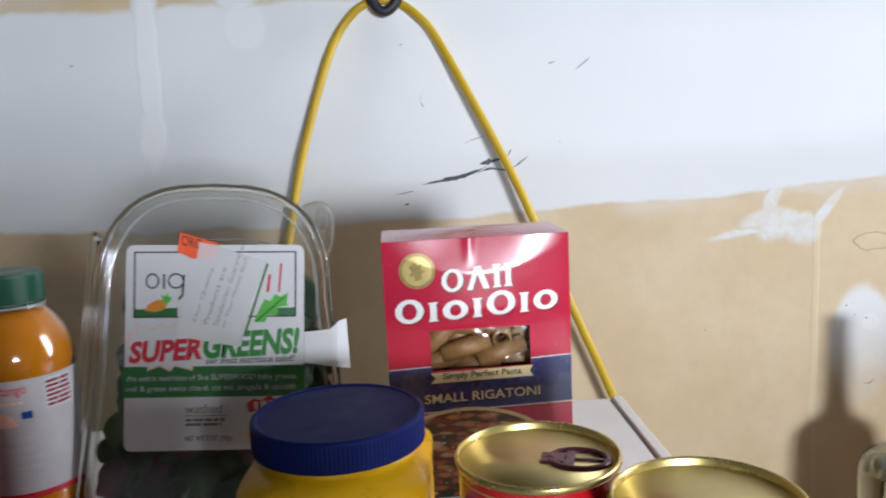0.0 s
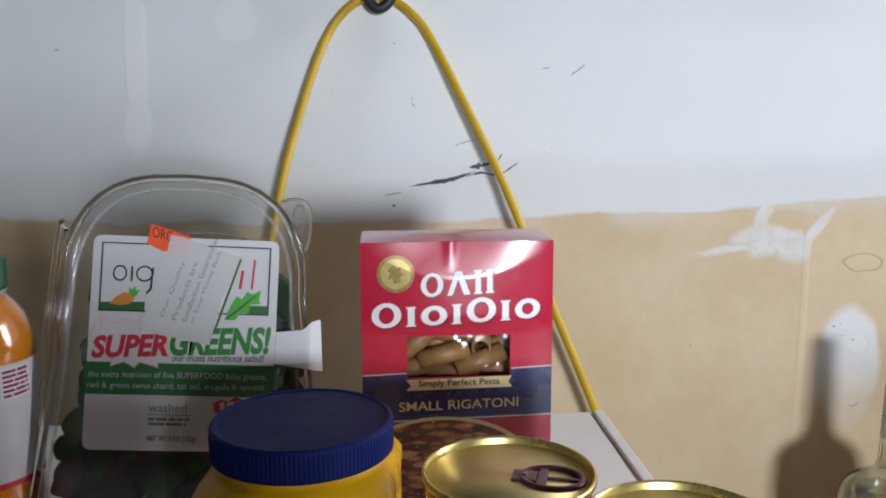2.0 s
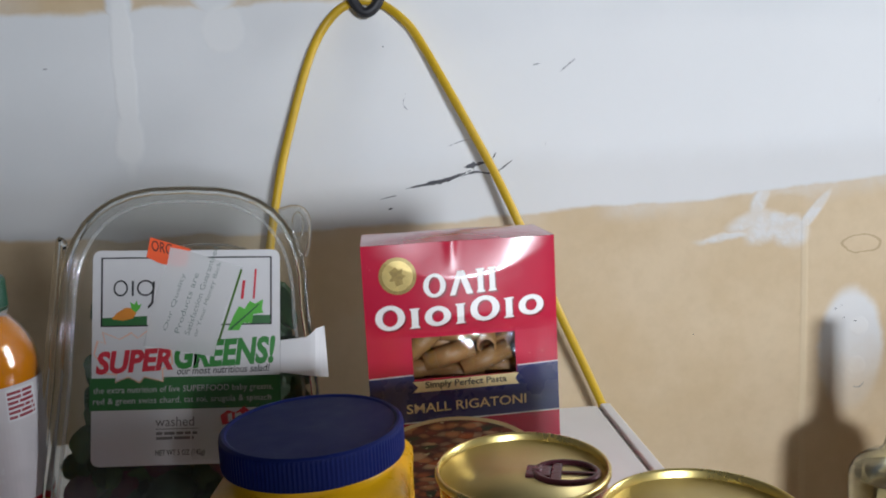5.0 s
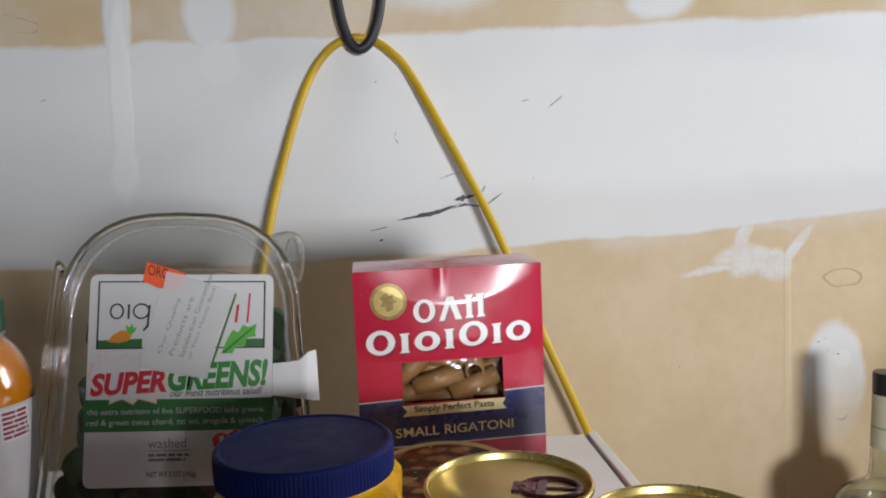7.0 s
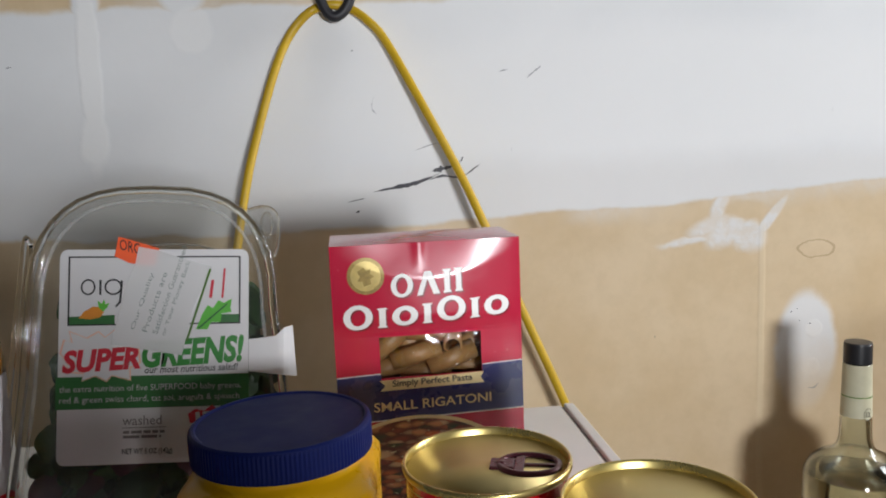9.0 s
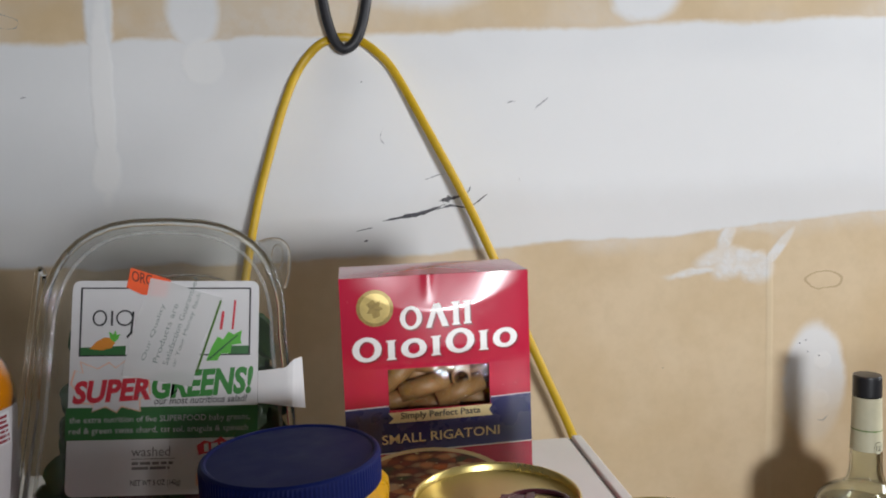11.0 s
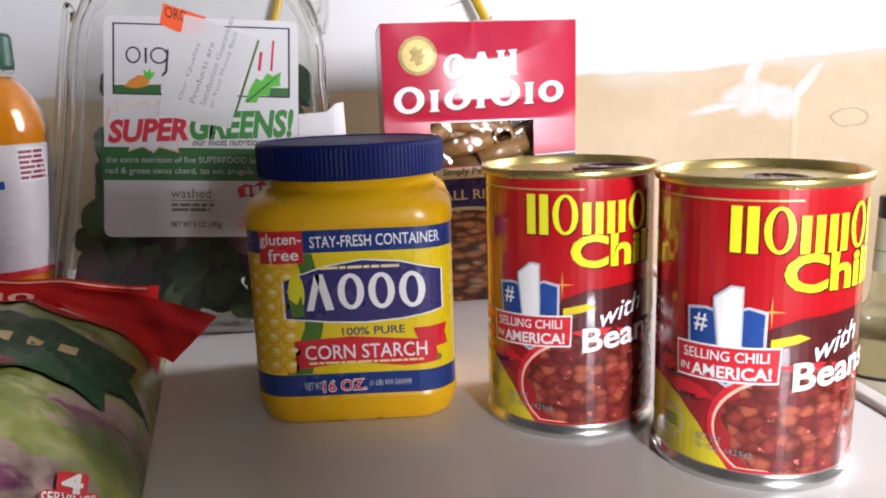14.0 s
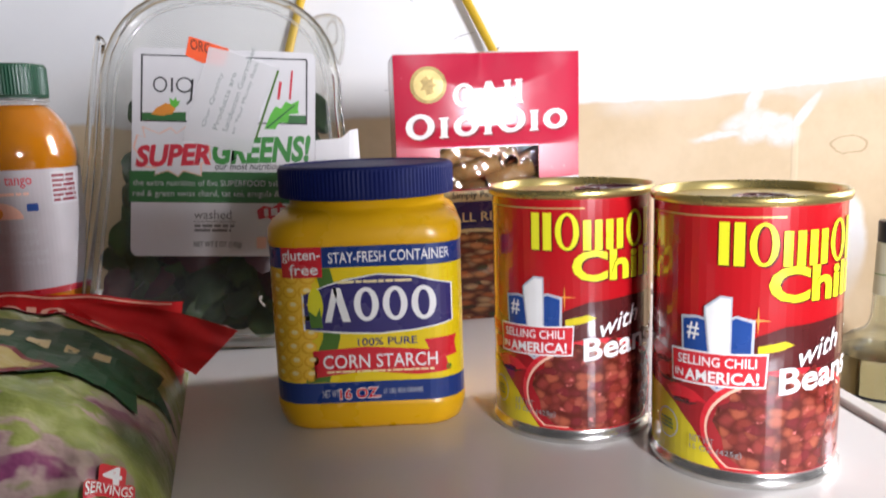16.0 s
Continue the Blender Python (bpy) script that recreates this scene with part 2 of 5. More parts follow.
M_LABBLUE = plain("blue_label", (0.010, 0.035, 0.17), 0.28, vary=0.05, coat=0.2)
M_LABVIOLET = plain("violet_label", (0.035, 0.028, 0.13), 0.28, vary=0.08, coat=0.2)
M_LABRED = plain("red_label", (0.62, 0.02, 0.03), 0.28, vary=0.06, coat=0.2)
M_LEAFGREEN = plain("green_print", (0.07, 0.17, 0.02), 0.35, vary=0.15)
M_KERNEL = plain("kernel_print", (0.90, 0.55, 0.05), 0.3, vary=0.10, scale=120)
M_KERNELHI = plain("kernel_light_print", (0.92, 0.76, 0.36), 0.3, vary=0.05)
M_CANRED = plain("red_can_label", (0.43, 0.007, 0.011), 0.22, vary=0.06, scale=50, bump=0.01, coat=1.0, film=0.05)
M_CANDARK = plain("maroon_can_label", (0.085, 0.012, 0.012), 0.22, vary=0.2, scale=60, coat=1.0, film=0.05)
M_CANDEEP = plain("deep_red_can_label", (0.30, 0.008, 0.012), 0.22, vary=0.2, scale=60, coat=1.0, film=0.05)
M_CANYEL = plain("lemon_print", (0.74, 0.70, 0.025), 0.24, vary=0.04, coat=0.25)
M_CANOLIVE = plain("yellow_green_print", (0.62, 0.50, 0.02), 0.24, vary=0.12, scale=40, coat=0.25)
M_CANBLUE = plain("shield_blue_print", (0.015, 0.06, 0.25), 0.24, vary=0.1)
M_CANGREY = plain("silver_print", (0.48, 0.50, 0.55), 0.24, vary=0.1)
M_CHILI = food("chili_print", ((0.20, 0.028, 0.018), (0.33, 0.075, 0.038), (0.15, 0.016, 0.018), (0.30, 0.065, 0.040), (0.24, 0.035, 0.028)), 200, 0.22, stretch=(1, 1, 1.25))
M_GOLDMETAL = plain("gold_lacquered_tin", (0.60, 0.48, 0.18), 0.28, metal=0.9, vary=0.06, scale=80, bump=0.015)
M_GOLDLID = plain("gold_lacquered_lid", (0.66, 0.54, 0.25), 0.45, metal=0.7, vary=0.06, scale=50, bump=0.02)
M_STEEL = plain("tin_steel", (0.62, 0.61, 0.58), 0.22, metal=0.95, vary=0.08)
M_TAB = plain("maroon_lacquered_tab", (0.085, 0.018, 0.028), 0.28, metal=0.4, vary=0.15, coat=0.3)
M_ORANGEPRINT = plain("rust_code_print", (0.40, 0.11, 0.05), 0.5)
M_PET = clear("clear_pet", (0.91, 0.915, 0.90), 0.05, 1.45, wrinkle=0.10, scale=30, haze=0.03)
M_BOTTLE = clear("clear_bottle_plastic", (0.98, 0.98, 0.975), 0.04, 1.5, wrinkle=0.05, scale=30)


def solid_glass(name, colour, ior, rough=0.02):
    n = Nodes(name)
    n.bump(n.noise(30, n.coord(), 2.0), 0.05, 0.002)
    return n.set(Base_Color=colour, Roughness=rough, IOR=ior, Transmission_Weight=1.0)


M_RIMSOLID = solid_glass("clear_moulded_rim", (0.95, 0.955, 0.94), 1.5)
M_PETRIM = clear("clear_pet_rim", (0.96, 0.965, 0.96), 0.05, 1.8, wrinkle=0.20, scale=50, haze=0.15)
M_FILM = clear("crinkled_film", (0.97, 0.97, 0.96), 0.05, 1.75, wrinkle=0.12, scale=45, stretch=(1.0, 1.0, 0.35))
M_TAPE = clear("milky_sticker", (0.95, 0.94, 0.95), 0.3, 1.2, haze=0.62)
M_LABPAPER = plain("white_label_paper", (0.68, 0.67, 0.675), 0.35, vary=0.03, coat=0.25)
M_LABGREEN = plain("green_label", (0.035, 0.145, 0.042), 0.35, vary=0.06)
M_BRIGHTGREEN = plain("bright_green_print", (0.10, 0.46, 0.05), 0.4, vary=0.1)
M_CARROT = plain("carrot_print", (0.72, 0.26, 0.03), 0.4, vary=0.1)
M_ORANGE = plain("neon_orange_sticker", (0.95, 0.12, 0.03), 0.45, vary=0.05)
M_SUPRED = plain("crimson_print", (0.60, 0.03, 0.05), 0.4)
M_SUPGREEN = plain("leaf_green_print", (0.03, 0.22, 0.035), 0.4)
M_PEACH = plain("peach_print", (0.85, 0.50, 0.36), 0.4)
M_LEAF1 = plain("dark_leaf", (0.020, 0.052, 0.014), 0.4, vary=0.35, scale=90, bump=0.3)
M_LEAF2 = plain("mid_leaf", (0.045, 0.098, 0.026), 0.42, vary=0.3, scale=90, bump=0.3)
M_LEAF3 = plain("red_leaf", (0.06, 0.018, 0.022), 0.42, vary=0.3, scale=90, bump=0.3)
M_JUICE = plain("mango_juice", (0.52, 0.170, 0.004), 0.12, vary=0.05, scale=20, bump=0.0, coat=0.8)
M_REDBAND = plain("juice_red_band", (0.45, 0.02, 0.03), 0.3)
M_GREENCAP = plain("dark_green_cap", (0.006, 0.058, 0.028), 0.38, vary=0.08)
M_BLACKCAP = plain("black_cap", (0.015, 0.015, 0.017), 0.35)
M_NECKFOIL = plain("cream_neck_label", (0.50, 0.47, 0.33), 0.4, vary=0.08)


# ---- building helpers ----
def part(name, bm, material, parent=None, label="", m=None, smooth=False):
    """Links a bmesh as one mesh object, under a thing where one is given."""
    me = bpy.data.meshes.new(name)
    bmesh.ops.recalc_face_normals(bm, faces=bm.faces)
    bm.to_mesh(me)
    bm.free()
    if smooth:
        for p in me.polygons:
            p.use_smooth = True
    me.materials.append(material)
    ob = new(name, me)
    if parent is not None:
        ob.parent = parent
    if m is not None:
        ob.matrix_basis = m
    if label:
        tagged(ob, label)
    return ob


def thing(name, m, label, category, group="", kind=""):
    ob = new(name)
    ob.empty_display_size = 0.02
    ob.matrix_basis = m
    return tagged(ob, label, category, group, kind)


def box(x0, x1, y0, y1, z0, z1, bevel=0.0, seg=2):
    bm = bmesh.new()
    v = [bm.verts.new((x, y, z)) for x in (x0, x1) for y in (y0, y1) for z in (z0, z1)]
    for f in ((0, 1, 3, 2), (4, 6, 7, 5), (0, 4, 5, 1), (2, 3, 7, 6), (0, 2, 6, 4), (1, 5, 7, 3)):
        bm.faces.new([v[i] for i in f])
    bmesh.ops.recalc_face_normals(bm, faces=bm.faces)
    if bevel:
        bmesh.ops.bevel(bm, geom=list(bm.edges), offset=bevel, segments=seg, affect="EDGES", profile=0.6)
    return bm


def rings(loops, close_ends=True):
    """Skins closed loops of points, all with the same number of points."""
    bm = bmesh.new()
    rows = [[bm.verts.new(p) for p in loop] for loop in loops]
    n = len(rows[0])
    for a, b in zip(rows, rows[1:]):
        for i in range(n):
            bm.faces.new((a[i], a[(i + 1) % n], b[(i + 1) % n], b[i]))
    if close_ends:
        bm.faces.new(rows[0])
        bm.faces.new(rows[-1])
    return bm


def lathe(profile, seg=64, close_ends=True):
    return rings([[(r * math.cos(a), r * math.sin(a), z) for a in (2 * math.pi * i / seg for i in range(seg))] for r, z in profile], close_ends)


def tube(points, r, seg=10, closed=False):
    """A round bar along points."""
    pts = [Vector(p) for p in points]
    n = len(pts)
    loops, up = [], Vector((0.13, 0.9, 0.31)).normalized()
    for i, p in enumerate(pts):
        a = pts[(i - 1) % n] if closed or i else p
        b = pts[(i + 1) % n] if closed or i < n - 1 else p
        d = (b - a).normalized()
        s = d.cross(up).normalized()
        t = s.cross(d)
        loops.append([p + r * (math.cos(k) * s + math.sin(k) * t) for k in (2 * math.pi * j / seg for j in range(seg))])
    if closed:
        loops.append(loops[0])
    bm = rings(loops, not closed)
    if closed:
        bmesh.ops.remove_doubles(bm, verts=bm.verts, dist=1e-6)
    return bm


def spline(keys, steps=10):
    """Smooth points through keys."""
    k = [Vector(p) for p in keys]
    k = [2 * k[0] - k[1]] + k + [2 * k[-1] - k[-2]]
    out = []
    for i in range(1, len(k) - 2):
        for s in range(steps):
            t = s / steps
            out.append(0.5 * (2 * k[i] + (k[i + 1] - k[i - 1]) * t + (2 * k[i - 1] - 5 * k[i] + 4 * k[i + 1] - k[i + 2]) * t * t + (3 * k[i] - k[i - 1] - 3 * k[i + 1] + k[i + 2]) * t ** 3))
    return out + [k[-2]]


# ---- printing: flat shapes in (u, v) laid on a surface ----
def laid(bm, surface, layer, step=0.004, rise=0.0):
    """Cuts the flat shape in strips and lays it on surface(u, v, out)."""
    us = [v.co.x for v in bm.verts]
    if step and us:
        k = math.floor(min(us) / step) + 1
        while k * step < max(us):
            bmesh.ops.bisect_plane(bm, geom=bm.verts[:] + bm.edges[:] + bm.faces[:], plane_co=(k * step, 0, 0), plane_no=(1, 0, 0))
            k += 1
    vs = [v.co.y for v in bm.verts]
    if rise and vs:
        k = math.floor(min(vs) / rise) + 1
        while k * rise < max(vs):
            bmesh.ops.bisect_plane(bm, geom=bm.verts[:] + bm.edges[:] + bm.faces[:], plane_co=(0, k * rise, 0), plane_no=(0, 1, 0))
            k += 1
    for v in bm.verts:
        v.co = surface(v.co.x, v.co.y, 0.00006 * layer)
    return bm


def poly(points):
    bm = bmesh.new()
    bm.faces.new([bm.verts.new((u, v, 0)) for u, v in points])
    bmesh.ops.triangulate(bm, faces=bm.faces[:])
    return bm


def rect(u0, u1, v0, v1, r=0.0, tilt=0.0):
    """A rectangle with round corners; tilt raises its right end."""
    cu, cv = (u0 + u1) / 2, (v0 + v1) / 2
    if r <= 0:
        pts = [(u0, v0), (u1, v0), (u1, v1), (u0, v1)]
    else:
        pts = []
        for cx, cy, a0 in ((u1 - r, v0 + r, -90), (u1 - r, v1 - r, 0), (u0 + r, v1 - r, 90), (u0 + r, v0 + r, 180)):
            pts += [(cx + r * math.cos(radians(a0 + 22.5 * k)), cy + r * math.sin(radians(a0 + 22.5 * k))) for k in range(5)]
    return [(u, v + tilt * (u - cu)) for u, v in pts]


def oval(cu, cv, ru, rv, n=40, a0=0, a1=360):
    return [(cu + ru * math.cos(radians(a0 + (a1 - a0) * k / n)), cv + rv * math.sin(radians(a0 + (a1 - a0) * k / n))) for k in range(n if a1 - a0 == 360 else n + 1)]


def star(cu, cv, ru, rv, n, inner=0.72, seed=1):
    rng = random.Random(seed)
    out = []
    for k in range(2 * n):
        s = (1.0 if k % 2 == 0 else inner) * rng.uniform(0.9, 1.06)
        a = math.pi * k / n
        out.append((cu + ru * s * math.cos(a), cv + rv * s * math.sin(a)))
    return out


def words(text, u0, u1, v0, v1, tilt=0.0, bold=0.0, shear=0.0):
    """Lettering of the built-in font that fills the rectangle."""
    cu = bpy.data.curves.new("lettering", "FONT")
    cu.body, cu.offset, cu.shear, cu.resolution_u = text, bold, shear, 3
    ob = bpy.data.objects.new("lettering", cu)
    me = bpy.data.meshes.new_from_object(ob)
    bm = bmesh.new()
    bm.from_mesh(me)
    bpy.data.objects.remove(ob)
    bpy.data.meshes.remove(me)
    bpy.data.curves.remove(cu)
    xs, ys = [v.co.x for v in bm.verts], [v.co.y for v in bm.verts]
    x0, sx, y0, sy = min(xs), (u1 - u0) / (max(xs) - min(xs)), min(ys), (v1 - v0) / (max(ys) - min(ys))
    for v in bm.verts:
        u = u0 + (v.co.x - x0) * sx
        v.co = (u, v0 + (v.co.y - y0) * sy + tilt * (u - (u0 + u1) / 2), 0)
    return bm


def bars(u0, u1, v0, v1, sizes, gap=0.12, r=0.3, tilt=0.0, tall=0, hollow=0.0, ratio=1.0):
    """A row of plain rounded bars as wide as letters; the first tall ones rise above the rest."""
    bm = bmesh.new()
    total = sum(sizes) + gap * (len(sizes) - 1)
    k, u = (u1 - u0) / total, u0
    for i, s in enumerate(sizes):
        top = v1 if i < tall or not tall else v0 + (v1 - v0) * 0.8
        rr = r * min(s * k, top - v0)
        lift = lambda p: [bm.verts.new((a, b + tilt * (a - (u0 + u1) / 2), 0)) for a, b in p]
        st = hollow * k
        if hollow and s * k > 3 * st:
            out, ins = lift(rect(u, u + s * k, v0, top, rr)), lift(rect(u + st, u + s * k - st, v0 + 0.7 * st * ratio, top - 0.7 * st * ratio, max(1e-5, rr - st * 0.6) if rr > 0 else 0.0))
            n = len(out)
            for q in range(n):
                bm.faces.new((out[q], out[(q + 1) % n], ins[(q + 1) % n], ins[q]))
        else:
            bm.faces.new(lift(rect(u, u + s * k, v0, top, rr)))
        u += (s + gap) * k
    return bm


def marks(u0, u1, v0, v1, first, rest, only, ratio=1.0, tilt=0.0, bold=1.0):
    """Plain rings (O), stems (I) and wedges (V) in a row in place of a name, of which one is built; capitals are taller, ratio is height per width."""
    bm = bmesh.new()
    kinds = first + rest
    wide = {"O": 1.25, "o": 1.1, "I": 0.46, "i": 0.42, "V": 1.3, "v": 1.1}
    gap = 0.20
    k = (u1 - u0) / (sum(wide[c] for c in kinds) + gap * (len(kinds) - 1))
    u, mid = u0, (u0 + u1) / 2

    def put(points):
        return [bm.verts.new((a, b + tilt * (a - mid), 0)) for a, b in points]

    for index, c in enumerate(kinds):
        if index != only:
            u += (wide[c] + gap) * k
            continue
        w, top = wide[c] * k, v1 if c.isupper() else v0 + 0.80 * (v1 - v0)
        cv, rv, st = (v0 + top) / 2, (top - v0) / 2, 0.30 * k * bold
        if c in "Oo":
            a, b = put(oval(u + w / 2, cv, w / 2, rv, 32)), put(oval(u + w / 2, cv, w / 2 - st, rv - 0.62 * min(st * ratio if ratio != 1.0 else st, rv), 32))
            for q in range(32):
                bm.faces.new((a[q], a[(q + 1) % 32], b[(q + 1) % 32], b[q]))
        elif c in "Ii":
            s = 0.24 * (top - v0) / 2.4   # a stem with broader feet
            m = 0.16 * w
            bm.faces.new(put([(u, v0), (u + w, v0), (u + w, v0 + s * 0.6), (u + w - m, v0 + s), (u + w - m, top - s), (u + w, top - s * 0.6), (u + w, top), (u, top), (u, top - s * 0.6), (u + m, top - s), (u + m, v0 + s), (u, v0 + s * 0.6)]))
        else:
            bm.faces.new(put([(u, v0), (u + st, v0), (u + w / 2 + st * 0.1, top - 0.2 * (top - v0)), (u + w / 2, top), (u + w / 2 - st * 0.6, top)]))
            bm.faces.new(put([(u + w / 2 - st * 0.6, top), (u + w / 2 + st * 0.6, top), (u + w, v0), (u + w - st * 1.2, v0)]))
        u += w + gap * k
    bmesh.ops.triangulate(bm, faces=bm.faces[:])
    return bm


def small_print(u0, u1, v0, v1, rows, seed=0, tilt=0.0):
    """Lines of unreadable small print as short bars."""
    rng, bm = random.Random(seed), bmesh.new()
    h = (v1 - v0) / rows
    for i in range(rows):
        u, end = u0, u1 - rng.uniform(0, 0.12) * (u1 - u0)
        while u < end:
            w = min(rng.uniform(1.0, 4.0) * h, end - u)
            a, b = v1 - (i + 0.85) * h, v1 - (i + 0.25) * h
            bm.faces.new([bm.verts.new((p, q + tilt * (p - u0), 0)) for p, q in ((u, a), (u + w, a), (u + w, b), (u, b))])
            u += w + 0.35 * h
    return bm


# ---- the room ----
def structure(name, bm, mat, label, category):
    return tagged(part(name, bm, mat), label, category, kind="structure")


structure("wall_north", box(-1.7, EAST, WALL, WALL + 0.10, FLOOR, 1.6), M_WALL, "unpainted tan drywall with a broad band of white joint compound", "wall")
structure("wall_west", box(-1.8, -1.7, FRONT, WALL, FLOOR, 1.6), M_PAINT, "plain painted side wall of the room", "wall")
structure("floor", box(-1.8, EAST + 0.1, FRONT - 0.1, WALL + 0.1, FLOOR - 0.1, FLOOR - 0.002), M_CONCRETE, "bare grey concrete floor", "floor")
structure("ceiling", box(-1.8, EAST + 0.1, FRONT - 0.1, WALL + 0.1, 1.602, 1.70), M_CEIL, "plain grey ceiling board", "ceiling")


def holed_wall(name, across, thick, hole, place):
    """A wall with a window opening; across and hole in its own plane, placed by place()."""
    (a0, a1), (h0, h1, k0, k1) = across, hole
    bm = bmesh.new()
    for b in ((a0, h0, FLOOR, 1.6), (h1, a1, FLOOR, 1.6), (h0, h1, FLOOR, k0), (h0, h1, k1, 1.6)):
        piece = box(*place(b[0], b[1], *thick), b[2], b[3])
        me = bpy.data.meshes.new("piece")
        piece.to_mesh(me)
        piece.free()
        bm.from_mesh(me)
        bpy.data.meshes.remove(me)
    return structure(name, bm, M_PAINT, "plain grey wall with a window opening", "wall")


def window(name, m, w, h):
    win = thing(name, m, "white framed window that lets in daylight", "window", kind="structure")
    w, h = w / 2 - 0.002, h / 2 - 0.002
    for b in ((-w, w, -0.03, 0.03, -h, -h + 0.02), (-w, w, -0.03, 0.03, h - 0.02, h), (-w, -w + 0.02, -0.03, 0.03, -h + 0.021, h - 0.021), (w - 0.02, w, -0.03, 0.03, -h + 0.021, h - 0.021)):
        part("window_frame", box(*b, bevel=0.004), M_TRIM, win)
    pane = part("pane", box(-w + 0.021, w - 0.021, -0.004, 0.0, -h + 0.021, h - 0.021), clear("window_glass"), win)
    pane.visible_shadow = False


holed_wall("wall_east", (FRONT, WALL), (EAST, EAST + 0.1), (0.09, 0.67, 0.13, 1.47), lambda a, b, c, d: (c, d, a, b))
holed_wall("wall_south", (-1.8, EAST + 0.1), (FRONT - 0.1, FRONT), (0.30, 0.60, 0.12, 0.32), lambda a, b, c, d: (a, b, c, d))
# unseen low wall, added to keep the front window's light off low objects
structure("wall_partition", box(-1.7, 0.215, -0.72, -0.62, FLOOR, 0.208, bevel=0.003), M_PAINT, "plain grey low wall, added out of view to block light", "wall")
window("window_1", pose(EAST + 0.05, 0.38, 0.80, 0, 0, 90), 0.58, 1.34)
window("window_2", pose(0.45, FRONT - 0.05, 0.22), 0.30, 0.20)


# scuffs and pencil-dark scratches on the compound
def scuff(keys, width, mat, seed):
    rng = random.Random(seed)
    pts = spline([(0.038 + 0.99 * (x - 0.038), 0, 0.25 + 0.99 * (z - 0.25)) for x, z in keys], 6)
    bm, n = bmesh.new(), len(pts)
    up, dn = [], []
    for i, p in enumerate(pts):
        w = width * math.sin(math.pi * (i + 0.4) / n) * rng.uniform(0.25, 1.0)
        up.append(bm.verts.new((p.x, WALL - 0.0006, p.z + w)))
        dn.append(bm.verts.new((p.x + rng.uniform(-1, 1) * 0.001, WALL - 0.0006, p.z - w * rng.uniform(0.4, 1))))
    for i in range(n - 1):
        bm.faces.new((dn[i], dn[i + 1], up[i + 1], up[i]))
    return part("scuff_mark", bm, mat, bpy.data.objects["wall_north"])


for i, (keys, w, mat) in enumerate((
        (((-0.017, 0.195), (0.015, 0.200), (0.04, 0.204), (0.07, 0.215)), 0.0045, M_SCUFF), (((0.055, 0.207), (0.075, 0.212), (0.10, 0.210), (0.125, 0.226)), 0.0028, M_SCUFF),
        (((0.060, 0.219), (0.075, 0.221), (0.088, 0.224)), 0.006, M_SCUFF), (((0.098, 0.228), (0.103, 0.236)), 0.003, M_SCUFF),
        (((0.040, 0.247), (0.055, 0.252), (0.072, 0.256)), 0.0012, M_SCUFF2), (((-0.052, 0.183), (-0.040, 0.185), (-0.03, 0.187)), 0.0012, M_SCUFF),
        (((-0.042, 0.169), (-0.036, 0.170)), 0.0022, M_SCUFF), (((-0.010, 0.318), (-0.014, 0.305), (-0.008, 0.296)), 0.002, M_SCUFF2),
        (((0.19, 0.335), (0.203, 0.345), (0.21, 0.35)), 0.003, M_SCUFF2), (((0.155, 0.345), (0.165, 0.347)), 0.0014, M_SCUFF2),
        (((0.168, 0.242), (0.1685, 0.246)), 0.0012, M_SCUFF2), (((-0.475, 0.372), (-0.468, 0.373)), 0.002, M_SCUFF2),
        (((-0.0365, 0.378), (-0.0345, 0.3785)), 0.0016, M_SCUFF), (((0.60, 0.275), (0.601, 0.28)), 0.0012, M_SCUFF2),
        (((0.358, -0.022), (0.36, -0.021)), 0.0014, M_SCUFF), (((0.548, 0.004), (0.551, 0.005)), 0.0012, M_SCUFF), (((0.557, 0.008), (0.559, 0.009)), 0.001, M_SCUFF),
        (((0.560, -0.008), (0.562, -0.008)), 0.001, M_SCUFF), (((0.574, -0.013), (0.578, -0.014)), 0.0014, M_SCUFF), (((0.575, -0.105), (0.583, -0.106), (0.59, -0.10)), 0.002, M_CARD),
        (((-0.515, 0.486), (-0.49, 0.478), (-0.47, 0.47), (-0.475, 0.46), (-0.50, 0.462)), 0.0012, M_CARD))):
    scuff(keys, w, mat, i)

# ---- white table ----
table = thing("white_table", pose(0.0118, -0.0098, 0, 0, 0, 3.9), "glossy white table with a raised edge strip along its side", "table")
part("tabletop", box(-0.80, TABLE_X, -0.24, 0.386, -0.035, 0, bevel=0.002), M_TABLE, table)
part("edge_gap", box(TABLE_X + 0.0003, TABLE_X + 0.0026, -0.239, 0.384, -0.034, -0.0015), M_GREYLINE, table)
part("edge_strip", box(TABLE_X + 0.0029, TABLE_X + 0.0125, -0.24, 0.386, -0.036, 0.0016, bevel=0.0020, seg=4), M_TRIM, table, "rounded white edge strip", smooth=False)
for x in (-0.77, TABLE_X - 0.03):
    for y in (-0.21, 0.35):
        part("leg", lathe(((0.016, FLOOR), (0.016, -0.036)), 20), M_TRIM, table)

# ---- a low shelf that carries the bottle, hidden under the table's level ----
SHELF = -0.325
shelf = thing("low_shelf", pose(0.75, 0.46, SHELF), "plain pine board shelf on four legs", "shelf")
part("board", box(-0.50, 0.50, -0.20, 0.20, -0.022, 0, bevel=0.002), M_WOOD, shelf)
for x in (-0.47, 0.47):
    for y in (-0.17, 0.17):
        part("leg", box(x - 0.02, x + 0.02, y - 0.02, y + 0.02, FLOOR - SHELF, -0.0225), M_WOOD, shelf)

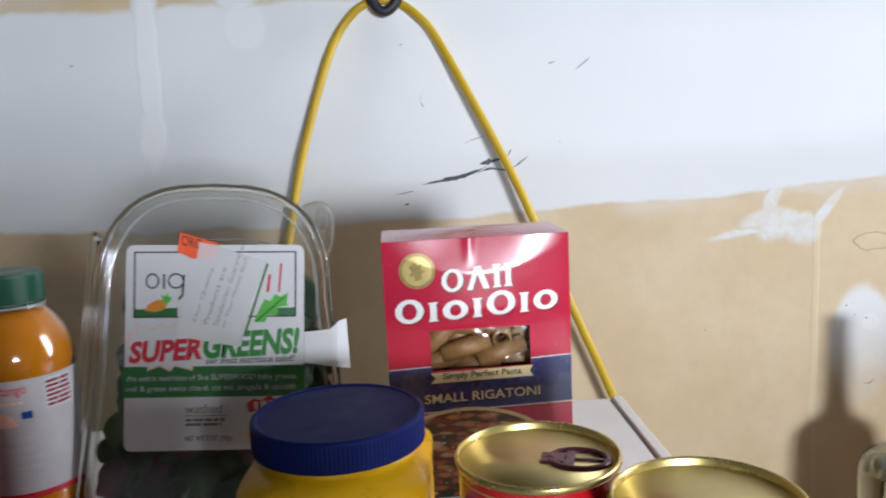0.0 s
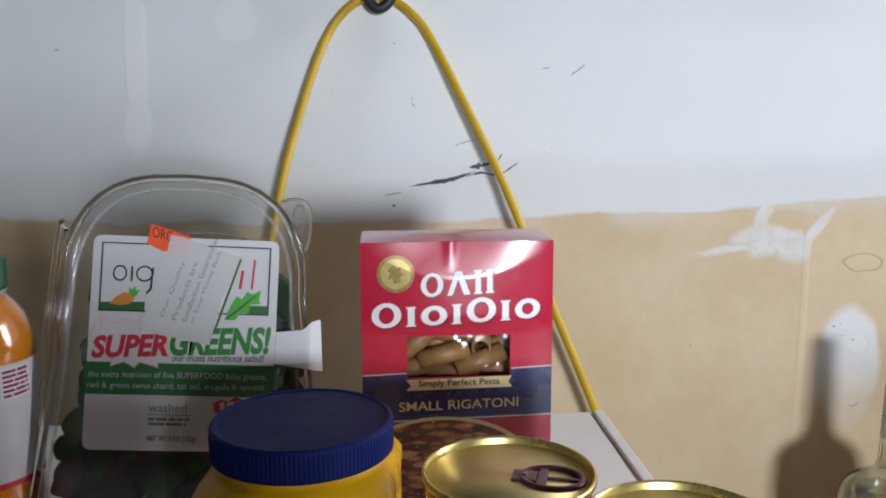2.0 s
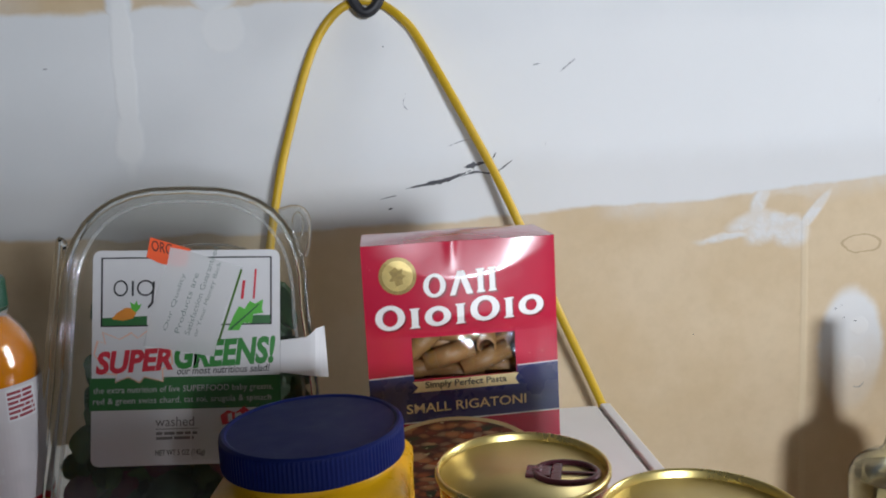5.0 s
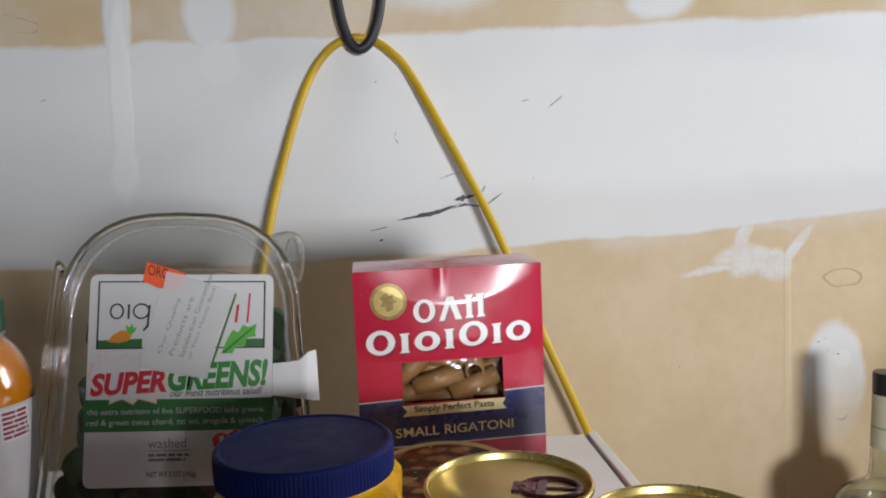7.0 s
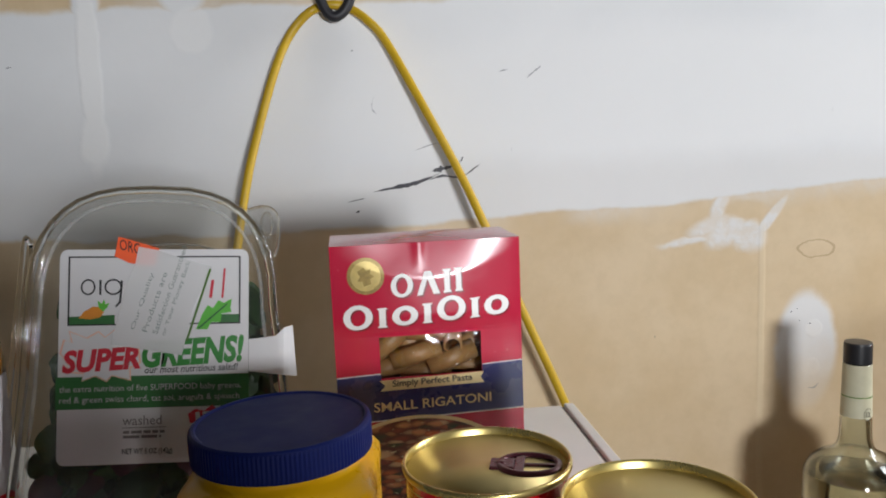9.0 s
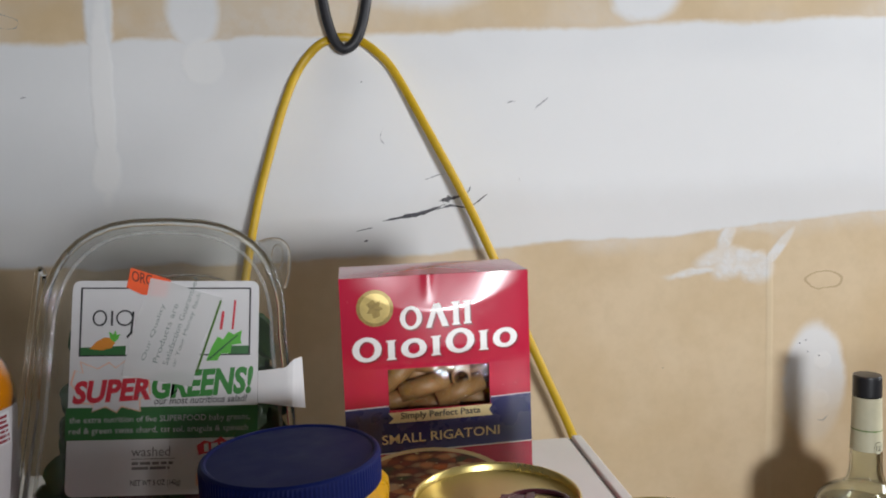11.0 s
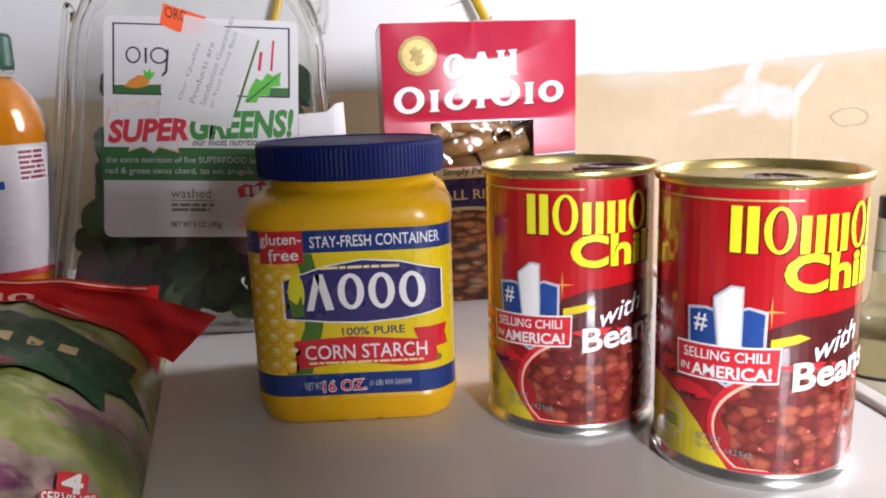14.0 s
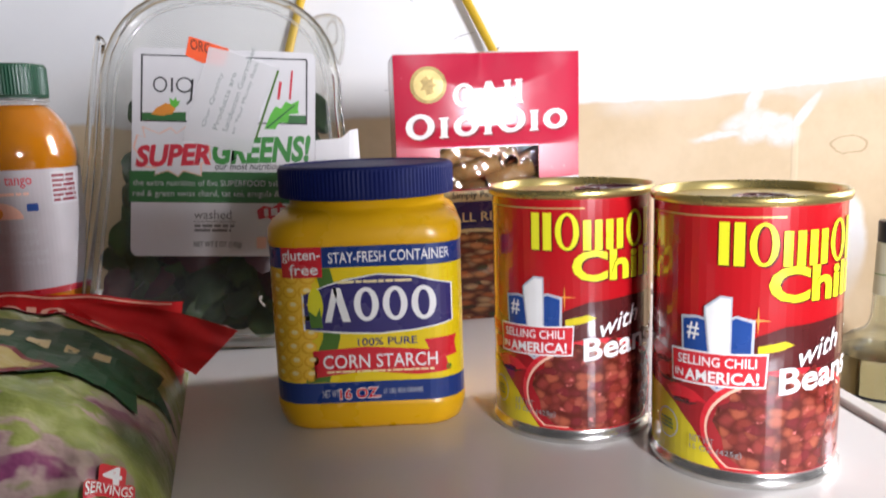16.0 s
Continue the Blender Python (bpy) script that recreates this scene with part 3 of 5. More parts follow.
# ---- yellow cord in a black rubber strap ----
CY = WALL - 0.0085
cord = thing("yellow_cord", pose(-0.06, CY, 0.436), "yellow rubber extension cord hung over a black strap", "cord")
keys = [(-0.235, -0.10), (-0.208, 0.09), (-0.182, 0.213), (-0.159, 0.290), (-0.136, 0.355), (-0.119, 0.391), (-0.101, 0.415), (-0.082, 0.430), (-0.058, 0.436), (-0.034, 0.430),
        (-0.011, 0.413), (0.009, 0.388), (0.049, 0.313), (0.097, 0.217), (0.129, 0.144), (0.152, 0.09), (0.173, 0.033), (0.233, -0.112), (0.262, -0.20), (0.25, -0.34), (0.13, -0.44), (-0.05, -0.46), (-0.2, -0.36), (-0.235, -0.10)]
run = []
for i, (x, z) in enumerate(keys):   # it hangs free of the wall towards its lower end
    y = CY - 0.060 * min(1.0, max(0.0, (0.43 - z) / 0.30)) + (0.0015 if i % 2 else -0.0015)
    k = (y + 0.315) / 1.012
    run.append(Vector((0.036 + k * (x - 0.036), y, 0.25 + k * (z - 0.25))) - Vector((-0.06, CY, 0.436)))
part("cable", tube(spline(run, 8), 0.0055, 12), M_CORD, cord, smooth=True)
strap = thing("rubber_strap", pose(-0.055, WALL - 0.006, 0.593), "black rubber strap looped round a nail in the wall", "strap")
keys = [(0.0, 0.0), (-0.018, -0.025), (-0.024, -0.08), (-0.021, -0.12), (-0.015, -0.15), (-0.007, -0.170), (0.004, -0.177), (0.017, -0.168), (0.027, -0.145), (0.034, -0.11), (0.036, -0.07), (0.024, -0.02), (0.0, 0.0)]
part("loop", tube([(x, -0.012 - 0.006 * math.sin(math.pi * i / 96), z) for i, (x, _, z) in enumerate(spline([(x, 0, z) for x, z in keys], 8))], 0.0066, 10), M_BLACKRUB, strap, smooth=True)
part("nail", tube([(0.0, 0.006, 0.007), (0.0, -0.03, 0.009)], 0.002, 8), M_STEEL, strap)

# ---- pasta box ----
BW, BD, BH = 0.130, 0.068, 0.188
pbox = thing("pasta_box", pose(0.0415, 0.197, 0, 0, 0, 5), "red and navy cardboard box of small rigatoni with a window", "pasta box")
W2 = BW / 2
PB = lambda u, v, out: Vector((u - 0.0415, -out, v))
wu0, wu1, wv0, wv1 = 0.007 - 0.0415, 0.0775 - 0.0415, 0.0945, 0.1235


def carton(points, mat, name, label=""):
    return part(name, laid(poly(points), lambda u, v, o: Vector((u, -o, v)), 0, 0), mat, pbox, label)


bm = bmesh.new()
us, vs = (-W2, wu0, wu1, W2), (0.0, wv0, wv1, BH)
g = {}
for i, u in enumerate(us):
    for j, v in enumerate(vs):
        for k, y in enumerate((0.0, 0.0012)):
            g[i, j, k] = bm.verts.new((u, y, v))
for i in range(3):
    for j in range(3):
        if (i, j) != (1, 1):
            bm.faces.new([g[i, j, 0], g[i + 1, j, 0], g[i + 1, j + 1, 0], g[i, j + 1, 0]])
            bm.faces.new([g[i, j, 1], g[i, j + 1, 1], g[i + 1, j + 1, 1], g[i + 1, j, 1]])
for a, b in (((1, 1), (2, 1)), ((2, 1), (2, 2)), ((2, 2), (1, 2)), ((1, 2), (1, 1))):
    bm.faces.new([g[(*a, 0)], g[(*b, 0)], g[(*b, 1)], g[(*a, 1)]])
part("front_panel", bm, M_RED, pbox)
part("side_panel", box(-W2, -W2 + 0.001, 0.0013, BD, 0, BH - 0.001), M_RED, pbox)
part("side_panel", box(W2 - 0.001, W2, 0.0013, BD, 0, BH - 0.001), M_RED, pbox)
part("back_panel", box(-W2 + 0.0011, W2 - 0.0011, BD - 0.001, BD, 0, BH - 0.001), M_RED, pbox)
part("base_flap", box(-W2 + 0.0011, W2 - 0.0011, 0.0013, BD - 0.0011, 0, 0.001), M_CARD, pbox)
# the lid flap bulges a little and has a crease in the middle
bm = bmesh.new()
nx, ny = 24, 10
grid = [[bm.verts.new((-W2 + BW * i / nx, BD * j / ny, BH + 0.0035 * math.sin(math.pi * i / nx) * math.sin(math.pi * j / ny) - 0.0018 * math.exp(-((i - 11) / 1.0) ** 2) * (1 - j / ny))) for j in range(ny + 1)] for i in range(nx + 1)]
for i in range(nx):
    for j in range(ny):
        bm.faces.new((grid[i][j], grid[i + 1][j], grid[i + 1][j + 1], grid[i][j + 1]))
part("lid_flap", bm, M_RED, pbox, smooth=True)
# slightly bowed upper part of the front, creased at the top
bm = bmesh.new()
nx, nz = 60, 40
z0 = 0.1245


def FB(u, v):
    """How far the front stands out: bowed above the window, folded back under the top edge."""
    s = max(0.0, 1 - (u / W2) ** 2)
    fold = BH - 0.003 - 0.021 * s
    t = min(1.0, max(0.0, (v - z0) / 0.014))
    out = 0.0049 * t * t * (3 - 2 * t) - 0.010 * max(0.0, min(v, fold) - z0 - 0.014) - 0.190 * max(0.0, v - fold)
    crease = 0.0010 * math.exp(-((u + 0.005 - 0.05 * (v - 0.18)) / 0.0030) ** 2) * max(0.0, (v - 0.168) / 0.02)
    return 0.0008 + s * max(0.0, out) + crease


grid = [[bm.verts.new((-W2 + BW * i / nx, -FB(-W2 + BW * i / nx, z0 + (BH - z0) * j / nz), z0 + (BH - z0) * j / nz)) for j in range(nz + 1)] for i in range(nx + 1)]
for i in range(nx):
    for j in range(nz):
        bm.faces.new((grid[i][j], grid[i + 1][j], grid[i + 1][j + 1], grid[i][j + 1]))
part("front_top", bm, M_RED, pbox, "bowed glossy red front with a crease", smooth=True)
PT = lambda u, v, out: Vector((u - 0.0415, -FB(u - 0.0415, max(v, z0)) - out, v))


def boxprint(name, bm, mat, layer, surf=PB, label="", step=0):
    return part(name, laid(bm, surf, layer + (2 if surf is PT else 0), 0.003 if surf is PT else 0, 0.0016 if surf is PT else 0), mat, pbox, label)


SL = 0.03  # prints rise slightly
band = [(-0.0235, 0.064), (0.1065, 0.0665), (0.1065, 0.1005), (0.0778, 0.0992), (0.0778, 0.0925), (0.0072, 0.0925), (0.0072, 0.0975), (-0.0235, 0.0965)]
boxprint("navy_band", poly(band), M_NAVY, 1)
boxprint("white_line", poly([(-0.0235, 0.0965), (0.0068, 0.0975), (0.0068, 0.0982), (-0.0235, 0.0972)]), M_WHITE, 2)
boxprint("white_line", poly([(0.078, 0.0992), (0.1065, 0.1005), (0.1065, 0.1012), (0.078, 0.0999)]), M_WHITE, 2)
boxprint("white_line", poly([(-0.0235, 0.0633), (0.1065, 0.0658), (0.1065, 0.0666), (-0.0235, 0.0641)]), M_WHITE, 2)
boxprint("ribbon", poly([(0.006, 0.0855), (0.0095, 0.089), (0.006, 0.093), (0.079, 0.0945), (0.0765, 0.0905), (0.079, 0.0865)]), M_CREAM, 3, label="cream ribbon print")
boxprint("lettering", words("Simply Perfect Pasta", 0.0145, 0.0705, 0.0871, 0.0930, 0.01, bold=0.018), M_BLACKPRINT, 4)
boxprint("lettering", words("SMALL RIGATONI", 0.001, 0.0835, 0.0715, 0.0782, 0.02, bold=0.01), M_CREAM, 3)
boxprint("seal", poly(oval(0.000, 0.1672, 0.0125, 0.0125)), M_DARKGOLD, 1, PT, "round gold seal")
boxprint("seal_face", poly(oval(0.000, 0.1672, 0.0102, 0.0102)), M_GOLD, 2, PT)
boxprint("seal_figure", poly(star(0.000, 0.1670, 0.006, 0.007, 7, 0.6, 4)), M_DARKGOLD, 3, PT)
for dx, dz, mat, lay in ((0.0010, -0.0012, M_SHADOWRED, 1), (0, 0, M_WHITE, 2)):
    for k in range(4):
        boxprint("brand_mark", marks(0.0165 + dx, 0.0655 + dx, 0.1525 + dz, 0.1685 + dz, "OV", "II", k, tilt=0.05), mat, lay, PT)
    for k in range(7):
        boxprint("brand_mark", marks(-0.0165 + dx, 0.0975 + dx, 0.1325 + dz, 0.1500 + dz, "O", "ioiOio", k, tilt=0.05), mat, lay, PT)
boxprint("dish_picture", poly([p for p in oval(0.030, 0.026, 0.062, 0.038, 60) if -0.0225 < p[0] < 0.1055]), M_BOWL, 3, label="printed picture of a pasta dish")
boxprint("dish_rim", poly([p for p in oval(0.030, 0.026, 0.066, 0.0405, 60) if -0.0228 < p[0] < 0.106]), M_CREAM, 2)
boxprint("small_print", small_print(0.070, 0.10, 0.008, 0.011, 1, 3), M_CREAM, 2)
# rigatoni behind the window
rng = random.Random(5)
# dark sheet behind the tubes, painted as the shade inside the box
part("inner_bag", box(wu0 - 0.02, wu1 + 0.02, 0.030, 0.031, wv0 - 0.02, wv1 + 0.02), M_INSIDESHADE, pbox)
bm0 = bmesh.new()
seg, R, L = 24, 0.0066, 0.036
loops = []
for r, z in ((R - 0.0012, -L / 2), (R, -L / 2), (R, L / 2), (R - 0.0012, L / 2), (R - 0.0012, -L / 2)):
    loops.append([(r * (1 + (0.06 if i % 2 and r == R else 0)) * math.cos(2 * math.pi * i / seg), r * (1 + (0.06 if i % 2 and r == R else 0)) * math.sin(2 * math.pi * i / seg), z) for i in range(seg)])
bm0 = rings(loops, False)
mesh0 = bpy.data.meshes.new("pasta_tube")
bm0.to_mesh(mesh0)
bm0.free()
for p in mesh0.polygons:
    p.use_smooth = True
mesh0.materials.append(M_PASTA)
for u, v, y, a, b in ((-0.0085, 0.1075, 0.0115, 74, -4), (0.0165, 0.1025, 0.0120, 72, 7), (0.0195, 0.1165, 0.0250, 76, 82), (-0.027, 0.1165, 0.0150, 50, 0), (-0.002, 0.1215, 0.0190, 98, 6),
                      (-0.0265, 0.0985, 0.0150, 84, 14), (-0.002, 0.0930, 0.0170, 95, -5), (0.033, 0.1120, 0.0230, 60, 0), (0.030, 0.0940, 0.0220, 100, 0), (-0.012, 0.1140, 0.0240, 110, 0)):
    ob = new("pasta_tube", mesh0)
    ob.parent = pbox
    ob.matrix_basis = pose(u, y, v, 0, a, b)
bm = bmesh.new()
nx, nz = 44, 18
grid = [[bm.verts.new((wu0 + (wu1 - wu0) * i / nx, 0.0036 + 0.0014 * noise.noise((i * 0.20 + j * 0.14, j * 0.10, 3.1)) + 0.0008 * (0.3 + i / nx) * abs(noise.noise((i * 0.42 - j * 0.25, j * 0.12, 5.0))) + 0.0060 * max(0.0, i / nx - 0.45) * noise.noise((i * 0.62, j * 0.24, 7.7)), wv0 + (wv1 - wv0) * j / nz)) for j in range(nz + 1)] for i in range(nx + 1)]
for i in range(nx):
    for j in range(nz):
        bm.faces.new((grid[i][j], grid[i + 1][j], grid[i + 1][j + 1], grid[i][j + 1]))
part("window_film", bm, M_FILM, pbox, "crinkled clear film in the window", smooth=True)


# ---- corn starch jar ----
JX, JY = -0.0345, 0.0440
jar = thing("cornstarch_jar", pose(JX, JY, 0), "square yellow plastic cornstarch jar with a blue screw lid", "jar")


def rounded(h, r, z, n=10):
    """A square ring with half width h and corner radius r."""
    out = []
    for cx, cy, a0 in ((h - r, h - r, 0), (-h + r, h - r, 90), (-h + r, -h + r, 180), (h - r, -h + r, 270)):
        out += [(cx + r * math.cos(radians(a0 + 90 * k / n)), cy + r * math.sin(radians(a0 + 90 * k / n)), z) for k in range(n + 1)]
    return out


JH, JR = 0.0452, 0.017
loops = [rounded(h, r, z) for h, r, z in ((0.030, 0.015, 0.0035), (0.039, 0.016, 0.0010), (0.0415, 0.017, 0.0), (0.0432, 0.017, 0.0015), (0.0446, 0.017, 0.006), (JH + 0.0004, JR, 0.0115), (JH + 0.0004, JR, 0.0130), (JH, JR, 0.0138),
                                          (JH, JR, 0.0885), (JH + 0.0004, JR, 0.0893), (JH + 0.0006, JR, 0.0905), (JH + 0.0004, 0.018, 0.0960), (0.0440, 0.020, 0.0995), (0.0415, 0.026, 0.1020), (0.0395, 0.032, 0.1035), (0.0388, 0.0386, 0.1050), (0.0386, 0.0384, 0.112))]
for loop in (loops[2], loops[3], loops[4]):
    for i, (x, y, z) in enumerate(loop):   # shallow arch under each side
        a = max(0.0, 1 - (min(abs(x), abs(y)) / 0.024) ** 2)
        loop[i] = (x, y, z + 0.0028 * a * (1 - z / 0.008))
part("body", rings(loops), M_JARYEL, jar, smooth=True)
flat = JH - JR


def JS(u, v, out):
    """The jar's side in arc length from the middle of its front."""
    u -= JX
    s = abs(u)
    if s <= flat:
        x, y = s, -JH - out
    else:
        a = min((s - flat) / JR, math.pi / 2)
        x, y = flat + (JR + out) * math.sin(a), -flat - (JR + out) * math.cos(a)
    return Vector((math.copysign(x, u), y, v))


def jarprint(name, bm, mat, layer, label=""):
    return part(name, laid(bm, JS, layer, 0.003), mat, jar, label)


E0, E1 = JX - 0.052, JX + 0.052
jarprint("label", poly(rect(E0, E1, 0.0140, 0.0882)), M_LABYEL, 1, "glossy yellow printed label")
jarprint("blue_band", poly(rect(E0, E1, 0.0785, 0.0882)), M_LABBLUE, 2)
jarprint("blue_band", poly(rect(E0, E1, 0.0140, 0.0240)), M_LABBLUE, 2)
rng = random.Random(2)
jarprint("corn_picture", poly([(E0, 0.0242), (-0.064, 0.0242), (-0.060, 0.040), (-0.0585, 0.0783), (E0, 0.0783)]), M_KERNEL, 2, "printed picture of corn kernels")
M_KERNELGOLD = plain("kernel_gold_print", (0.80, 0.42, 0.02), 0.3)
for i in range(4):
    for j in range(8):
        cu, cv = -0.0850 + i * 0.0078 + 0.0010 * (j % 2), 0.0280 + j * 0.0066
        jarprint("kernel", poly(oval(cu, cv, 0.0038, 0.0032, 16)), M_KERNELGOLD, 3)
        jarprint("kernel_glow", poly(oval(cu + 0.0003, cv + 0.0003, 0.0030, 0.0024, 14)), M_KERNEL, 4)
        jarprint("kernel_glint", poly(oval(cu + 0.0006, cv + 0.0009, 0.0017, 0.0011, 10)), M_KERNELHI, 5)
jarprint("corn_leaf", poly([(-0.064, 0.0243), (-0.053, 0.0243), (-0.047, 0.045), (-0.046, 0.060), (-0.050, 0.0783), (-0.057, 0.0783), (-0.053, 0.060), (-0.055, 0.045)]), M_LEAFGREEN, 3)
jarprint("red_tab", poly(rect(-0.0725, -0.0535, 0.0742, 0.0883)), M_LABRED, 6)
jarprint("lettering", words("gluten-", -0.0720, -0.0540, 0.0810, 0.0872, bold=0.01), M_WHITE, 7)
jarprint("lettering", words("free", -0.0685, -0.0555, 0.0755, 0.0806, bold=0.01), M_WHITE, 7)
jarprint("lettering", words("STAY-FRESH CONTAINER", -0.0505, 0.0055, 0.0808, 0.0858, 0.012, bold=0.006), M_WHITE, 3)
shape = [(-0.0635, 0.0495), (-0.0635, 0.0668), (-0.045, 0.0727), (-0.0285, 0.0752), (-0.012, 0.0738), (0.0065, 0.0690), (0.0065, 0.0510), (-0.012, 0.0478), (-0.0285, 0.0466), (-0.045, 0.0474)]
jarprint("logo_panel", poly(shape), M_WHITE, 4, "violet logo panel")
jarprint("logo_panel", poly([(-0.0285 + (u + 0.0285) * 0.975, 0.061 + (v - 0.061) * 0.955) for u, v in shape]), M_LABVIOLET, 5)
jarprint("small_print", small_print(-0.047, -0.012, 0.0708, 0.0728, 1, 8), M_CREAM, 6)
for k in range(4):
    jarprint("brand_mark", marks(-0.0535, -0.0020, 0.0530, 0.0690, "VOO", "O", k, bold=1.1), M_WHITE, 6)
jarprint("ear_of_corn", poly(oval(-0.0575, 0.0610, 0.0035, 0.0085, 20)), M_CANYEL, 6)
jarprint("ear_leaf", poly([(-0.0600, 0.0505), (-0.0545, 0.0505), (-0.0555, 0.0600), (-0.0575, 0.0560), (-0.0610, 0.0590)]), M_LEAFGREEN, 7)
jarprint("lettering", words("100% PURE", -0.0390, -0.0115, 0.0413, 0.0450, 0.01, bold=0.014), M_LABVIOLET, 4)
jarprint("ribbon", poly([(-0.0635, 0.0262), (-0.0595, 0.0300), (-0.0600, 0.0395), (-0.035, 0.0408), (-0.006, 0.0385), (-0.008, 0.0435), (0.0085, 0.0440), (0.0070, 0.0400), (0.0085, 0.0345), (0.002, 0.0340), (0.004, 0.0275), (-0.012, 0.0265), (-0.035, 0.0290)]), M_LABRED, 4, "red ribbon print")
jarprint("lettering", words("CORN STARCH", -0.0555, -0.0022, 0.0307, 0.0372, 0.0, bold=0.008), M_WHITE, 5)
jarprint("small_print", small_print(-0.054, -0.001, 0.0283, 0.0300, 1, 9), M_CREAM, 5)
jarprint("lettering", words("NET WT", -0.0565, -0.0490, 0.0167, 0.0203), M_PALEPRINT, 4)
jarprint("lettering_back", words("16 OZ.", -0.0488, -0.0292, 0.0155, 0.0213, 0.03, bold=0.05), M_WHITE, 4)
jarprint("lettering", words("16 OZ.", -0.0485, -0.0295, 0.0160, 0.0208, 0.03, bold=0.015), M_LABRED, 5)
jarprint("lettering", words("(1 LB) 454 GRAMS", -0.0280, -0.0095, 0.0170, 0.0203), M_PALEPRINT, 4)
jarprint("small_mark", poly(oval(0.0035, 0.0290, 0.0014, 0.0014, 14)), M_LEAFGREEN, 4)
# ribbed lid
seg = 264
prof = ((0.0418, 0.1085, 0), (0.0436, 0.1085, 0), (0.0438, 0.1100, 1), (0.0438, 0.1212, 1), (0.0434, 0.1226, 0), (0.0422, 0.1236, 0), (0.0408, 0.1236, 0), (0.0399, 0.1229, 0), (0.02, 0.1229, 0), (0.002, 0.1229, 0))
loops = [[((r - (0.0003 if rib and i % 2 == 0 else 0)) * math.cos(2 * math.pi * i / seg), (r - (0.0003 if rib and i % 2 == 0 else 0)) * math.sin(2 * math.pi * i / seg), z) for i in range(seg)] for r, z, rib in prof]
part("lid", rings(loops), M_JARBLUE, jar, "ribbed dark blue screw lid", pose(0, -0.001, 0))


# ---- chili cans ----
CR, CH = 0.0365, 0.1125


def CS(u, v, out):
    """The can's side: u in degrees, v in metres."""
    a = radians(u)
    return Vector(((CR + out) * math.sin(a), -(CR + out) * math.cos(a), v))


def food_can(m, tab_turn, label):
    can = thing("food_can", m, label, "food can", "cans of chili")
    part("can_body", lathe(((0.030, 0.003), (0.0345, 0.0025), (0.0358, 0.0), (0.0374, 0.0002), (0.0380, 0.0012), (0.0379, 0.0034), (0.0366, 0.0046), (0.0362, 0.0060), (0.0362, 0.108), (0.0364, 0.1085)), 96), M_STEEL, can, "bare tin body with a rolled bottom rim", smooth=True)

    def pr(name, bm, mat, layer, label="", step=5.0):
        return part(name, laid(bm, CS, layer, step), mat, can, label)

    pr("paper_label", poly(rect(-179.5, 179.5, 0.0062, 0.1085)), M_CANRED, 1, "glossy red printed paper label")
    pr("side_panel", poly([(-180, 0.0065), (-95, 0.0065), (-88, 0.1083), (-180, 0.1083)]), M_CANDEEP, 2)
    pr("side_panel", poly([(62, 0.0065), (179, 0.0065), (179, 0.060), (62, 0.060)]), M_CANDARK, 2)
    pr("shade_area", poly([(-94, 0.0066), (-20, 0.0066), (-14, 0.036), (-50, 0.052), (-90, 0.058)]), M_CANDEEP, 2)
    pr("gold_line", poly(rect(-88, -2, 0.1045, 0.1051)), M_GOLD, 3)
    pr("maroon_area", poly([(-36, 0.046), (-28, 0.054), (-15, 0.0605), (0, 0.0640), (30, 0.0655), (75, 0.0655), (75, 0.030), (-20, 0.030)]), M_CANDARK, 3)
    pr("yellow_corner", poly([(-98, 0.0064), (-34, 0.0064), (-44, 0.014), (-52, 0.021), (-66, 0.029), (-80, 0.033), (-98, 0.034)]), M_CANOLIVE, 4)
    pr("bowl_rim", poly([p for p in oval(8, 0.0235, 55, 0.0245, 60) if p[1] > 0.0066]), M_LABRED, 5)
    pr("bowl_edge", poly([p for p in oval(8, 0.0228, 52, 0.0228, 60) if p[1] > 0.0066]), M_PEACH, 6)
    pr("bowl_edge", poly([p for p in oval(8, 0.0225, 50.5, 0.0218, 60) if p[1] > 0.0066]), M_CANDEEP, 7)
    bumpy = [(u, max(v, 0.0068)) for u, v in star(12, 0.0255, 50, 0.0225, 22, 0.9, 3)]
    pr("chili_picture", poly(bumpy), M_CHILI, 8, "printed picture of chili with beans")
    for dx, dz, mat, lay in ((0.9, -0.0006, M_CANDARK, 9), (0, 0, M_CANYEL, 10)):
        for k in range(9):
            pr("brand_mark", marks(-38 + dx, 52 + dx, 0.0868 + dz, 0.1030 + dz, "IIOi", "iiiOI", k, 0.00052), mat, lay)
        pr("lettering", words("Chili", -10.5 + dx, 54 + dx, 0.0732 + dz, 0.0868 + dz, bold=0.035), mat, lay)
    pr("glint", poly(star(-15.5, 0.0665, 7.5, 0.0060, 4, 0.10, 6)), M_CARROT, 9)
    pr("glint", poly([(-15, 0.0565), (0, 0.0585), (6, 0.0570), (-2, 0.0550), (-15, 0.0535)]), M_CANOLIVE, 4)
    for a, v in ((-70, 0.040), (-58, 0.033), (-80, 0.047)):   # red peppers behind the bowl
        pr("pepper", poly([(a - 16, v + 0.0012), (a - 8, v + 0.0042), (a + 6, v + 0.0030), (a + 16, v - 0.0010), (a + 4, v - 0.0022), (a - 10, v - 0.0020)]), M_LABRED, 3)
        pr("pepper_shade", poly([(a - 12, v - 0.0016), (a + 4, v - 0.0010), (a + 14, v - 0.0008), (a + 4, v - 0.0034), (a - 8, v - 0.0034)]), M_CANDARK, 3)
    pr("shield", poly([(-61, 0.0655), (-50, 0.0665), (-37, 0.0650), (-27, 0.0680), (-17, 0.0665), (-17.5, 0.050), (-25, 0.043), (-37, 0.0375), (-50, 0.042), (-60, 0.050)]), M_CANGREY, 9)
